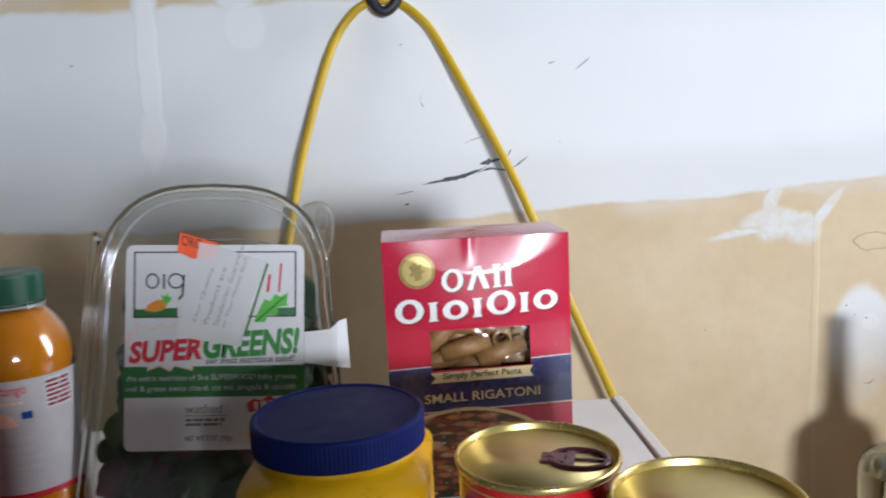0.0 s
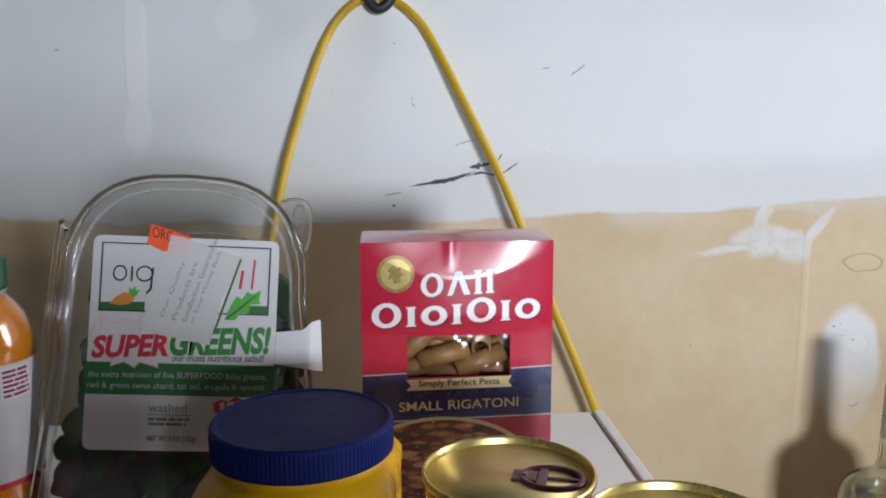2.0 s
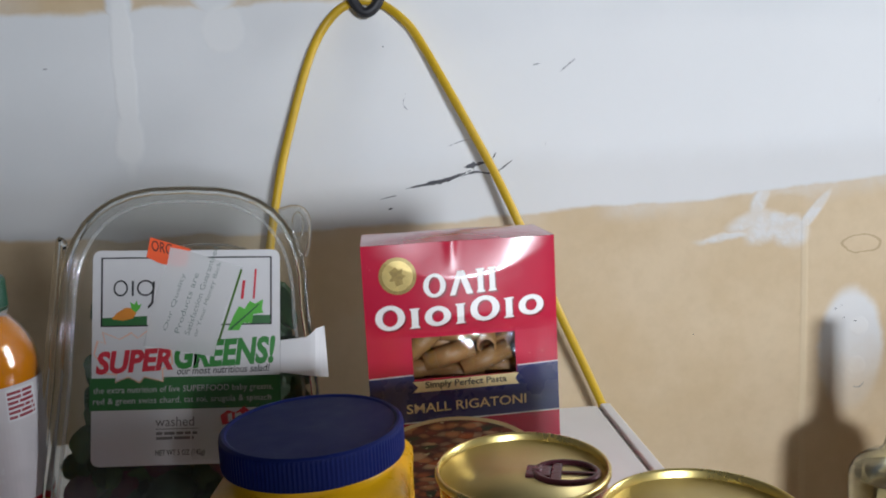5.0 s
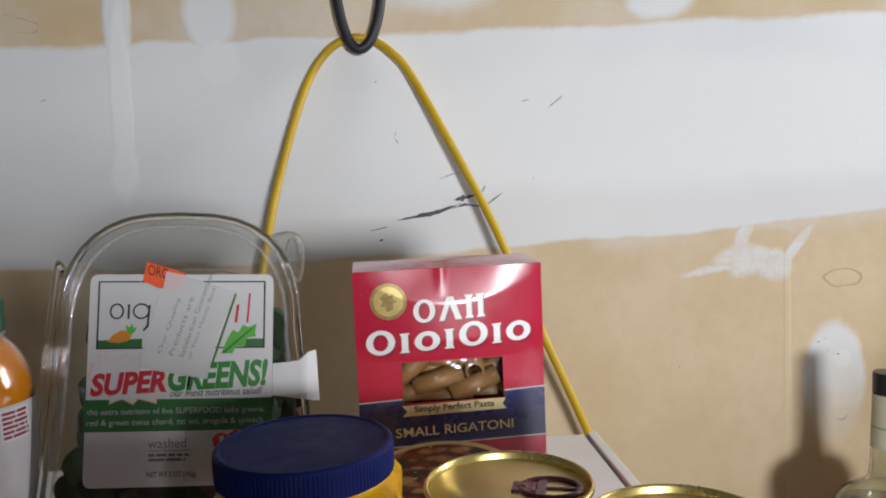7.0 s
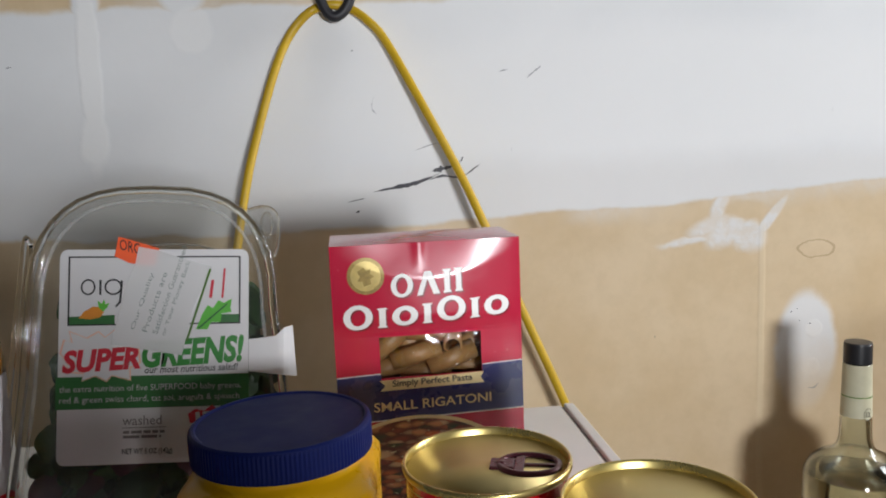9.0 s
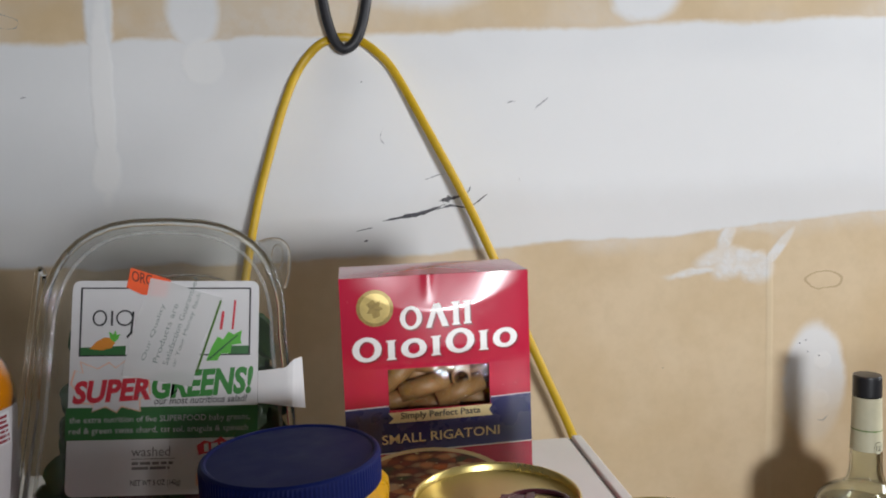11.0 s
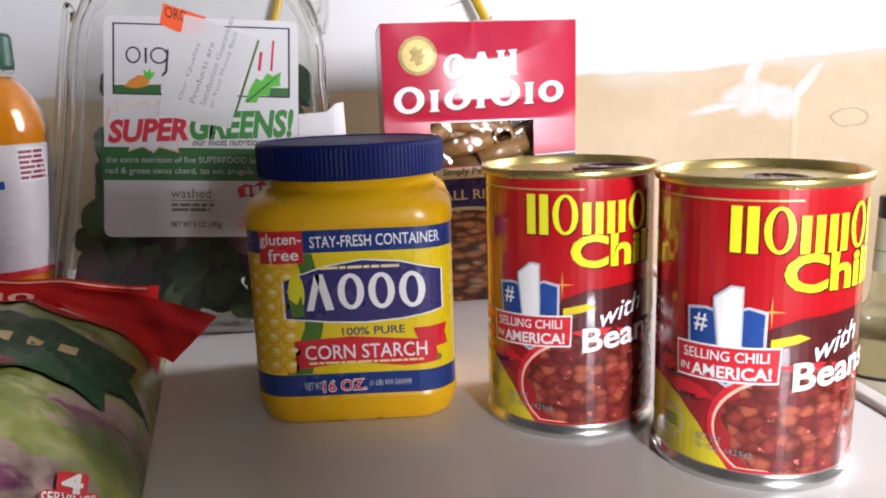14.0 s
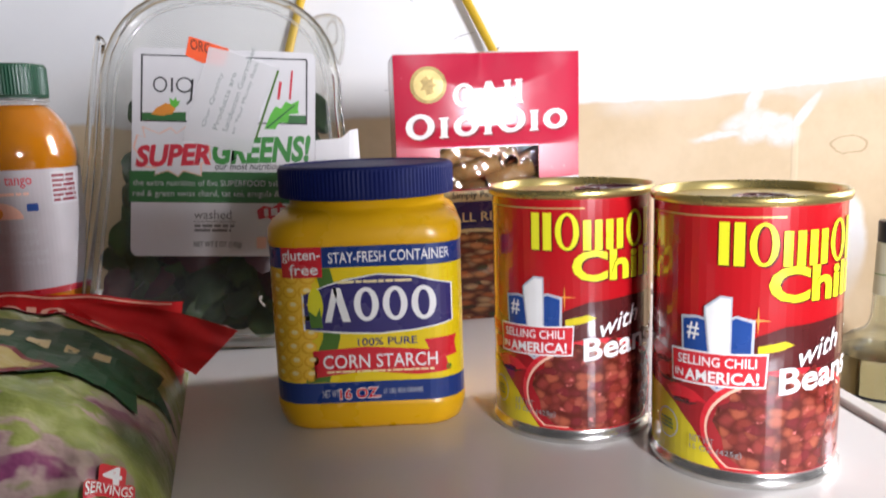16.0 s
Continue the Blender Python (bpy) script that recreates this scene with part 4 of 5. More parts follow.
    pr("shield_face", poly([(-59.5, 0.0645), (-50, 0.0655), (-37, 0.0640), (-27, 0.0670), (-18.6, 0.0655), (-19, 0.0505), (-26, 0.0440), (-37, 0.0388), (-49, 0.043), (-58.5, 0.0505)]), M_CANBLUE, 10, "blue shield print")
    pr("numeral_back", poly([(-42.5, 0.0505), (-29.5, 0.0505), (-29.5, 0.0750), (-36.5, 0.0752), (-45.5, 0.0705), (-45.5, 0.0660), (-42.5, 0.0665)]), M_CANGREY, 11)
    pr("numeral", poly([(-41.5, 0.051), (-30.5, 0.051), (-30.5, 0.0742), (-36.2, 0.0743), (-44.5, 0.0700), (-44.5, 0.0672), (-41.5, 0.0678)]), M_WHITE, 12)
    pr("lettering", words("#", -56.5, -48.5, 0.0568, 0.0636, bold=0.01), M_WHITE, 12)
    pr("banner", poly([(-67, 0.0385), (-10.2, 0.0405), (-9.2, 0.0540), (-68, 0.0520)]), M_WHITE, 13, "red banner print")
    pr("banner_face", poly([(-66, 0.0392), (-11, 0.0412), (-10, 0.0533), (-67, 0.0513)]), M_LABRED, 14)
    pr("lettering", words("SELLING CHILI", -62.5, -15.5, 0.0472, 0.0510, 0.00004, bold=0.012), M_WHITE, 15)
    pr("lettering", words("IN", -64.5, -58.5, 0.0412, 0.0440, bold=0.012), M_WHITE, 15)
    pr("lettering", words("AMERICA!", -57.0, -14.0, 0.0409, 0.0456, 0.00004, bold=0.025), M_WHITE, 15)
    pr("lettering", words("with", 8, 39, 0.0512, 0.0592, 0.0002, shear=0.25, bold=0.005), M_WHITE, 15)
    pr("lettering", words("Beans", -3.0, 55, 0.0398, 0.0502, 0.00007, bold=0.02), M_WHITE, 15)
    pr("lettering", words("NET WT", -53, -38, 0.0155, 0.0183), M_GREYPRINT, 15)
    pr("lettering", words("15 OZ (425g)", -53, -22, 0.0118, 0.0146), M_GREYPRINT, 15)
    pr("round_mark", poly(oval(-72, 0.0190, 9.5, 0.0063, 26)), M_CANGREY, 5)
    pr("round_mark", poly(oval(-72, 0.0190, 8.8, 0.0058, 26)), M_CANOLIVE, 6)
    pr("small_print", small_print(-78.5, -66, 0.0165, 0.0215, 3, 2), M_LEAFGREEN, 7)
    # rolled gold rim and stepped lid
    part("rim", lathe(((0.0364, 0.1086), (0.0378, 0.1090), (0.0382, 0.1100), (0.0382, 0.1114), (0.0377, 0.1124), (0.0370, 0.1124), (0.0365, 0.1116), (0.0360, 0.1082)), 96, False), M_GOLDMETAL, can, "rolled gold-coloured rim", smooth=True)
    part("can_lid", lathe(((0.0361, 0.1088), (0.0354, 0.1056), (0.0342, 0.1048), (0.0325, 0.1048), (0.0318, 0.1062), (0.0305, 0.1068), (0.0294, 0.1060), (0.0287, 0.1052), (0.0279, 0.1062), (0.0268, 0.1067), (0.0262, 0.1060), (0.0252, 0.1065), (0.018, 0.1065), (0.002, 0.1065)), 96, True), M_GOLDLID, can, "stepped gold-coloured lid", smooth=True)
    lid = pose(0, 0, 0.1068, 0, 0, tab_turn)
    top = lambda u, v, o: Vector((u, v, o))
    part("code_print", laid(small_print(-0.021, -0.004, -0.005, 0.001, 2, 7), top, 1, 0), M_ORANGEPRINT, can, "", lid)
    part("dimple", lathe(((0.0068, 0.0), (0.0056, 0.0005), (0.002, 0.0006)), 24), M_GOLDLID, can, "", lid @ pose(-0.001, 0.006, -0.0002), smooth=True)
    tab = part("pull_tab", tube([(0.0190 + 0.0135 * math.cos(a), 0.0105 * math.sin(a), 0.0024) for a in (2 * math.pi * k / 40 for k in range(40))], 0.0017, 8, True), M_TAB, can, "dark maroon ring pull", lid, smooth=True)
    part("tab_nose", box(0.0015, 0.0125, -0.0055, 0.0055, 0.0012, 0.0034, bevel=0.0009), M_TAB, tab)
    part("tab_bridge", box(0.0125, 0.0170, -0.0100, 0.0100, 0.0014, 0.0033, bevel=0.0008), M_TAB, tab)
    part("tab_bridge", box(0.0168, 0.0318, -0.0011, 0.0011, 0.0016, 0.0032, bevel=0.0006), M_TAB, tab)
    part("rivet", lathe(((0.0024, 0.0), (0.0024, 0.0034), (0.0016, 0.0040), (0.0004, 0.0041)), 18), M_TAB, tab, "", pose(0.0062, 0, 0), smooth=True)
    return can


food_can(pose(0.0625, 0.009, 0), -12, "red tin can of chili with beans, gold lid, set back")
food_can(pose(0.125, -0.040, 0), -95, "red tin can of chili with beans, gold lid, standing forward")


# ---- clamshell of salad greens ----
shell = thing("salad_clamshell", pose(-0.135, 0.1655, 0.124) @ pose(0, 0, 0, 0, 0, 5.5) @ pose(0, 0, 0, -11, 0, 0) @ pose(0, 0, 0, 0, 3.2, 0), "clear plastic clamshell of dark salad greens with a white label", "salad clamshell")


def arch(hw, top, bottom, spread, n=18):
    """Outline of the pack seen from the front: straight lower sides, round shoulders."""
    pts = []
    for k in range(n + 1):
        a = math.pi * k / n
        c, s = math.cos(a), math.sin(a)
        pts.append((math.copysign(abs(c) ** 0.72, c) * hw - 0.002, top - 0.075 + 0.075 * abs(s) ** 0.80))
    left = [(-hw - spread * t, (top - 0.075) + (bottom + 0.012 - top + 0.075) * t) for t in (0.33, 0.66, 1.0)]
    foot = [(-hw - spread + 0.012, bottom), (0.0, bottom), (hw + spread - 0.012, bottom)]
    right = [(-u, v) for u, v in reversed(left)]
    return pts + left + foot + right


def ringed(spec):
    return [[(u, y, v) for u, v in arch(hw, top, bot, spread)] for hw, top, bot, spread, y in spec]


BOT = -0.1255


def capped(loops):
    """Skinned loops closed at the last one only."""
    bm = rings(loops, False)
    bm.verts.ensure_lookup_table()
    n = len(loops[0])
    bm.faces.new(bm.verts[-n:])
    return bm


part("shell_lid", capped(ringed(((0.0745, 0.1130, BOT, 0.012, 0.006), (0.074, 0.1120, BOT, 0.012, 0.0022), (0.071, 0.1085, BOT + 0.004, 0.012, 0.0), (0.070, 0.1070, BOT + 0.006, 0.012, 0.0022)))), M_PET, shell, "clear plastic lid", smooth=True)
part("lid_ridge", tube([(u, 0.0005, v) for u, v in arch(0.0755, 0.1095, BOT + 0.002, 0.0125)], 0.0026, 10, True), M_RIMSOLID, shell, "thick clear rolled rim", smooth=True)
part("inner_ridge", tube([(u, 0.0012, v) for u, v in arch(0.0690, 0.1025, BOT + 0.008, 0.0120)], 0.0013, 8, True), M_PETRIM, shell, smooth=True)
# the tray's flange shows along one side as a strip with a rounded upper end
side = [(-0.0800, 0.074), (-0.0822, 0.078), (-0.0845, 0.074), (-0.0880, 0.030), (-0.0930, -0.050), (-0.0965, -0.110), (-0.0955, -0.1215)]
part("flange", tube(spline([(u, 0.0095, v) for u, v in side], 6), 0.0018, 8), M_RIMSOLID, shell, smooth=True)
part("flange", tube(spline([(u + 0.0045, 0.0090, v) for u, v in side[2:]], 6), 0.0012, 8), M_RIMSOLID, shell, smooth=True)
part("shell_tray", capped(ringed(((0.078, 0.1132, BOT, 0.0135, 0.0075), (0.0755, 0.1110, BOT, 0.013, 0.010), (0.066, 0.092, BOT + 0.006, 0.010, 0.045), (0.060, 0.078, BOT + 0.012, 0.009, 0.056)))), M_PET, shell, "clear plastic tray", smooth=True)
part("tray_foot", tube([(u, 0.0562, v) for u, v in arch(0.060, 0.078, BOT + 0.014, 0.009)], 0.0010, 8, True), M_PETRIM, shell, smooth=True)
ear = [(0.0560, 0.097), (0.0640, 0.0995), (0.0715, 0.0985), (0.0760, 0.0930), (0.0770, 0.0850), (0.0762, 0.0740), (0.0740, 0.0660)]
bm = poly([(u, v) for u, v in ear] + [(0.066, 0.066), (0.058, 0.085)])
for f in bmesh.ops.extrude_face_region(bm, geom=bm.faces[:])["geom"]:
    if isinstance(f, bmesh.types.BMVert):
        f.co.z += 0.0008
for v in bm.verts:
    v.co = (v.co.x, 0.0085 + v.co.z, v.co.y)
tab = part("latch_tab", bm, M_PET, shell, "clear rounded opening tab")
part("tab_edge", tube(spline([(u, 0.0085, v) for u, v in ear], 6), 0.0010, 8), M_RIMSOLID, tab, smooth=True)
part("tab_loop", tube([(0.0690 + 0.0036 * math.cos(a), 0.0080, 0.0870 + 0.0085 * math.sin(a)) for a in (2 * math.pi * q / 24 for q in range(24))], 0.0007, 6, True), M_RIMSOLID, tab, smooth=True)

# leaves packed inside
rng = random.Random(11)
leaf_meshes = []
for k in range(8):
    bm = bmesh.new()
    L, Wd = rng.uniform(0.034, 0.055), rng.uniform(0.014, 0.024)
    nu, nv = 10, 6
    ph = rng.uniform(0, 9)
    g = []
    for i in range(nu + 1):
        t = i / nu
        w = Wd * math.sin(math.pi * min(1, t ** 0.75)) ** 0.6 + 0.0012
        row = []
        for j in range(nv + 1):
            s = 2 * j / nv - 1
            e = 1 + 0.07 * math.sin(i * 1.3 + ph + s) * abs(s)
            row.append(bm.verts.new((L * (t - 0.5), 0.006 * abs(s) ** 1.5 + 0.005 * math.sin(4 * t + ph) + 0.003 * noise.noise((i * 0.8, j * 0.9, ph)), s * w * e)))
        g.append(row)
    for i in range(nu):
        for j in range(nv):
            bm.faces.new((g[i][j], g[i + 1][j], g[i + 1][j + 1], g[i][j + 1]))
    me = bpy.data.meshes.new("leaf")
    bm.to_mesh(me)
    bm.free()
    for p in me.polygons:
        p.use_smooth = True
    me.materials.append((M_LEAF1, M_LEAF2, M_LEAF1, M_LEAF2, M_LEAF1, M_LEAF3, M_LEAF1, M_LEAF2)[k])
    leaf_meshes.append(me)
for k in range(300):
    ob = new("leaf", rng.choice(leaf_meshes))
    ob.parent = shell
    y = rng.uniform(0.010, 0.040)
    if k < 190:   # along both sides of the label
        side = -1 if k < 95 else 1
        v = rng.uniform(-0.105, 0.040 if side < 0 else 0.048)
        edge = 0.0690 + 0.0075 * max(0.0, min(1.0, (0.04 - v) / 0.15)) - 0.25 * (y - 0.010) - 0.010 * max(0.0, v) / 0.05
        u, z, size = side * (edge - rng.uniform(0.004, 0.020)), rng.uniform(50, 130), rng.uniform(0.40, 0.72)
    elif k < 265:   # under the label
        u, v, z, size = rng.uniform(-0.068, 0.068), rng.uniform(-0.108, -0.066), rng.uniform(0, 360), rng.uniform(0.5, 0.8)
    else:           # behind it
        u, v, z, size = rng.uniform(-0.045, 0.045), rng.uniform(-0.06, 0.05), rng.uniform(0, 360), 1.0
    ob.matrix_basis = pose(u, y, v, rng.uniform(-35, 35), z, rng.uniform(-25, 25)) @ Matrix.Diagonal((size, 0.45, size * rng.uniform(0.6, 1.0), 1))

SF = lambda u, v, out: Vector((u, 0.0012 - 0.0028 - out, v))


def PX(x, y):
    """Label layout units to metres."""
    return (x - 415) / 520 * 0.117, 0.070 - (y - 215) / 590 * 0.1345


def sheet(points):
    return poly([PX(*p) for p in points])


def area_of(x0, x1, y0, y1):
    (a, d), (b, c) = PX(x0, y0), PX(x1, y1)
    return a, b, c, d


def shellprint(name, bm, mat, layer, label="", parent=None):
    return part(name, laid(bm, SF, layer, 0), mat, parent or shell, label)


lab = shellprint("front_label", poly(rect(*area_of(155, 675, 213, 808), r=0.005)), M_LABPAPER, 1, "white printed front label")
F_ = lambda *a, **k: shellprint(*a, **k, parent=lab)
for a in ((182, 650, 232, 236), (178, 183, 232, 425), (647, 652, 234, 425), (180, 650, 421, 425)):
    F_("frame_line", poly(rect(*area_of(*a))), M_BLACKPRINT, 2)
F_("grass_strip", sheet([(183, 400), (305, 396), (305, 421), (183, 421)]), M_LABGREEN, 3)
F_("grass_strip", sheet([(590, 398), (647, 398), (647, 421), (590, 421)]), M_LABGREEN, 3)
F_("carrot", sheet([(208, 404), (222, 386), (246, 372), (268, 374), (276, 388), (266, 402), (240, 408)]), M_CARROT, 4)
F_("carrot_top", sheet([(262, 376), (258, 356), (270, 364), (276, 352), (280, 366), (290, 362), (284, 376), (274, 386)]), M_BRIGHTGREEN, 5)
# partly covered name, as plain strokes
for cx, w in ((232, 20), (300, 24)):
    F_("brand_mark", poly(oval(*PX(cx, 318), w * 0.000225, 0.0052, 24)), M_BLACKPRINT, 3)
    F_("brand_mark", poly(oval(*PX(cx, 318), w * 0.000225 - 0.0011, 0.0041, 24)), M_LABPAPER, 4)
F_("brand_mark", sheet([(262, 298), (268, 298), (268, 340), (262, 340)]), M_BLACKPRINT, 3)
F_("brand_mark", sheet([(320, 300), (326, 300), (322, 362), (308, 376), (306, 370), (316, 358)]), M_BLACKPRINT, 3)
F_("brand_mark", sheet([(604, 268), (610, 268), (604, 352), (598, 352)]), M_SUPRED, 3)
F_("brand_mark", sheet([(570, 300), (578, 300), (572, 352), (564, 352)]), M_SUPRED, 3)
F_("burst", sheet([(168, 462), (190, 470), (182, 438), (230, 458), (262, 440), (280, 456), (318, 426), (312, 460), (372, 480), (378, 530), (350, 545), (352, 580), (300, 566), (286, 582), (255, 566), (218, 580), (222, 558), (168, 552), (182, 530), (158, 500)]), M_PEACH, 2)
F_("burst_face", sheet([(268 + (x - 268) * 0.955, 506 + (y - 506) * 0.94) for x, y in ((168, 462), (190, 470), (182, 438), (230, 458), (262, 440), (280, 456), (318, 426), (312, 460), (372, 480), (378, 530), (350, 545), (352, 580), (300, 566), (286, 582), (255, 566), (218, 580), (222, 558), (168, 552), (182, 530), (158, 500))]), M_LABPAPER, 3)
F_("lettering", words("SUPER", *area_of(166, 378, 488, 552), 0.05, bold=0.045, shear=0.15), M_SUPRED, 4)
F_("lettering", words("GREENS!", *area_of(380, 662, 462, 540), 0.05, bold=0.045, shear=0.15), M_SUPGREEN, 4)
F_("lettering", words("our most nutritious salad!", *area_of(388, 646, 538, 558), 0.02, bold=0.01, shear=0.2), M_BLACKPRINT, 4)
F_("green_band", poly(rect(*area_of(150, 676, 566, 655))), M_LABGREEN, 2)
F_("lettering", words("the extra nutrition of five SUPERFOOD baby greens,", *area_of(160, 655, 590, 612), 0.005), M_PALEPRINT, 3)
F_("lettering", words("red & green swiss chard, tat soi, arugula & spinach", *area_of(160, 650, 620, 642), 0.005), M_PALEPRINT, 3)
F_("lettering", words("washed", *area_of(330, 436, 676, 702), bold=0.0), M_GREYPRINT, 3)
F_("rule", poly(rect(*area_of(330, 450, 708, 710))), M_GREYPRINT, 3)
F_("small_print", small_print(*area_of(332, 448, 714, 740), 2, 4), M_GREYPRINT, 3)
F_("lettering", words("NET WT 5 OZ (142g)", *area_of(330, 466, 766, 786), bold=0.01), M_BLACKPRINT, 3)
F_("small_burst", sheet([(508, 676), (528, 662), (552, 668), (574, 652), (590, 664), (612, 660), (600, 680), (606, 698), (576, 696), (556, 708), (540, 696), (514, 702)]), M_SUPRED, 3)
F_("burst_bar", sheet([(528, 672), (540, 670), (542, 692), (530, 693)]), M_LABPAPER, 4)
F_("burst_bar", sheet([(548, 671), (566, 668), (568, 688), (550, 691)]), M_LABPAPER, 4)
F_("burst_bar", sheet([(574, 668), (588, 667), (588, 686), (575, 687)]), M_LABPAPER, 4)
F_("small_mark", poly(rect(*area_of(508, 536, 752, 786), r=0.001)), M_PEACH, 3)
F_("leaf_mark", sheet([(528, 440), (545, 398), (560, 372), (575, 380), (590, 358), (605, 366), (628, 354), (624, 380), (628, 392), (600, 396), (596, 420), (570, 420), (560, 440)]), M_BRIGHTGREEN, 4)
F_("leaf_vein", sheet([(532, 436), (580, 395), (615, 366), (617, 369), (583, 399), (536, 440)]), M_LABGREEN, 5)
shellprint("price_sticker", sheet([(312, 176), (425, 210), (412, 260), (345, 252), (302, 232)]), M_ORANGE, 6, "torn neon orange sticker")
shellprint("lettering", words("ORG", *area_of(316, 372, 190, 220), -0.25), M_BLACKPRINT, 7)
stick = shellprint("paper_sticker", sheet([(368, 205), (420, 215), (480, 236), (572, 262), (520, 380), (490, 512), (400, 496), (296, 478), (330, 330), (360, 250)]), M_TAPE, 8, "milky white guarantee sticker")
for k, (x, t) in enumerate(((392, "Our Quality"), (424, "Products are"), (452, "Satisfaction Guaranteed"), (476, "or Your Money Back"))):
    bm = words(t, 0, 0.019 + 0.0023 * len(t) * 0.75, 0, 0.0034)
    a = radians(72)
    u0, v0 = PX(x - 30, 440 + 6 * k)
    for v in bm.verts:
        v.co = (u0 + v.co.x * math.cos(a) - v.co.y * math.sin(a), v0 + v.co.x * math.sin(a) + v.co.y * math.cos(a), 0)
    shellprint("lettering", bm, M_MIDPRINT, 10, parent=stick)
shellprint("sticker_edge", sheet([(500, 470), (564, 268), (570, 270), (506, 472)]), M_LEAFGREEN, 9, parent=stick)
part("seal_tape", laid(sheet([(676, 470), (752, 462), (778, 438), (800, 432), (812, 578), (766, 572), (676, 560)]), lambda u, v, o: Vector((u, -0.0022 - o + 4.0 * max(0, u - 0.080) ** 1.5, v)), 2, 0.003), M_LABPAPER, shell, "white paper seal wrapped over the edge")


# the lid is dented and crinkled over a corner of the label
bm = bmesh.new()
nx, nz = 48, 40
du0, du1, dv0, dv1 = 0.004, 0.052, -0.062, -0.016
grid = []
for i in range(nx + 1):
    row = []
    for j in range(nz + 1):
        e = math.sin(math.pi * i / nx) * math.sin(math.pi * j / nz)
        h = noise.noise((i * 0.33 + j * 0.18, j * 0.30, 2.0)) + 0.6 * noise.noise((i * 0.7, j * 0.6 - i * 0.2, 6.0))
        row.append(bm.verts.new((du0 + (du1 - du0) * i / nx, -0.0030 - 0.0030 * e * abs(h), dv0 + (dv1 - dv0) * j / nz)))
    grid.append(row)
for i in range(nx):
    for j in range(nz):
        bm.faces.new((grid[i][j], grid[i + 1][j], grid[i + 1][j + 1], grid[i][j + 1]))
part("dented_lid", bm, M_FILM, shell, "crinkled glossy dent in the clear lid", smooth=True)


# ---- juice bottle ----
M_JUICELABEL = plain("greyish_film_label", (0.46, 0.425, 0.43), 0.42, vary=0.06, coarse=30.0)
juice = thing("juice_bottle", pose(-0.2600, 0.152, 0), "clear plastic bottle of orange mango juice with a green cap", "juice bottle")
body = [(0.030, 0.002), (0.036, 0.0), (0.0395, 0.004), (0.0405, 0.012), (0.0405, 0.028), (0.0395, 0.032), (0.0395, 0.116), (0.0405, 0.120), (0.0403, 0.127), (0.0385, 0.136), (0.0345, 0.146), (0.0285, 0.155), (0.0235, 0.1605), (0.0212, 0.164), (0.0208, 0.172)]
part("juice", lathe([(r - 0.0012, z + 0.0012) for r, z in body[:-2]], 64), M_JUICE, juice, "opaque orange juice", smooth=True)
part("bottle", lathe(body, 64, False), M_BOTTLE, juice, smooth=True)
part("neck_ring", lathe(((0.0212, 0.1640), (0.0236, 0.1645), (0.0236, 0.1662), (0.0212, 0.1668)), 48, False), M_PETRIM, juice, smooth=True)
seg = 132
loops = [[((r - (0.0005 if rib and i % 2 else 0)) * math.cos(2 * math.pi * i / seg), (r - (0.0005 if rib and i % 2 else 0)) * math.sin(2 * math.pi * i / seg), z) for i in range(seg)] for r, z, rib in ((0.0232, 0.1685, 0), (0.0240, 0.1690, 1), (0.0240, 0.1880, 1), (0.0228, 0.1905, 0), (0.020, 0.1910, 0), (0.001, 0.1910, 0))]
part("cap", rings(loops), M_GREENCAP, juice, "ribbed dark green screw cap")
part("cap_ring", lathe(((0.0236, 0.1668), (0.0238, 0.1682)), 48, False), M_GREENCAP, juice)
JC = lambda u, v, o: Vector(((0.0397 + o) * math.sin(u / 0.0397), -(0.0397 + o) * math.cos(u / 0.0397), v))


def juiceprint(name, bm, mat, layer, label=""):
    return part(name, laid(bm, JC, layer, 0.003), mat, juice, label)


juiceprint("wrap_label", poly(rect(-0.12, 0.12, 0.0335, 0.1150)), M_JUICELABEL, 1, "white wrap label")
juiceprint("red_band", poly(rect(-0.12, 0.12, 0.0335, 0.0375)), M_REDBAND, 2)
juiceprint("lettering", words("tango", 0.0060, 0.0235, 0.1035, 0.1110, bold=0.01), M_SUPRED, 2)
juiceprint("lettering", words("mango", -0.0165, 0.0035, 0.1035, 0.1110, bold=0.01), M_SUPRED, 2)
juiceprint("small_print", small_print(0.000, 0.0235, 0.0985, 0.1015, 1, 2), M_PEACH, 2)
juiceprint("fruit_print", poly([(-0.02, 0.084)] + oval(-0.002, 0.084, 0.018, 0.011, 20, 0, 180)), M_PEACH, 2)
juiceprint("fruit_print", poly(oval(-0.006, 0.088, 0.009, 0.005, 24)), M_CARROT, 3)
juiceprint("blue_mark", poly(rect(0.0185, 0.0260, 0.0885, 0.0935, 0.0008)), M_CANBLUE, 2)
juiceprint("facts_panel", poly(rect(0.036, 0.060, 0.092, 0.113, 0.0008)), M_PALEPRINT, 2)
juiceprint("small_print", small_print(0.037, 0.059, 0.093, 0.112, 6, 5), M_SHADOWRED, 3)
for k, t in enumerate(("Our Quality", "Products are", "Satisfaction Guaranteed", "or Your Money Back")):
    juiceprint("lettering", words(t, -0.004 - 0.004 * (k > 1), 0.024 + 0.005 * (k > 1), 0.0735 - 0.0068 * k, 0.0780 - 0.0068 * k), M_PALEPRINT, 2)


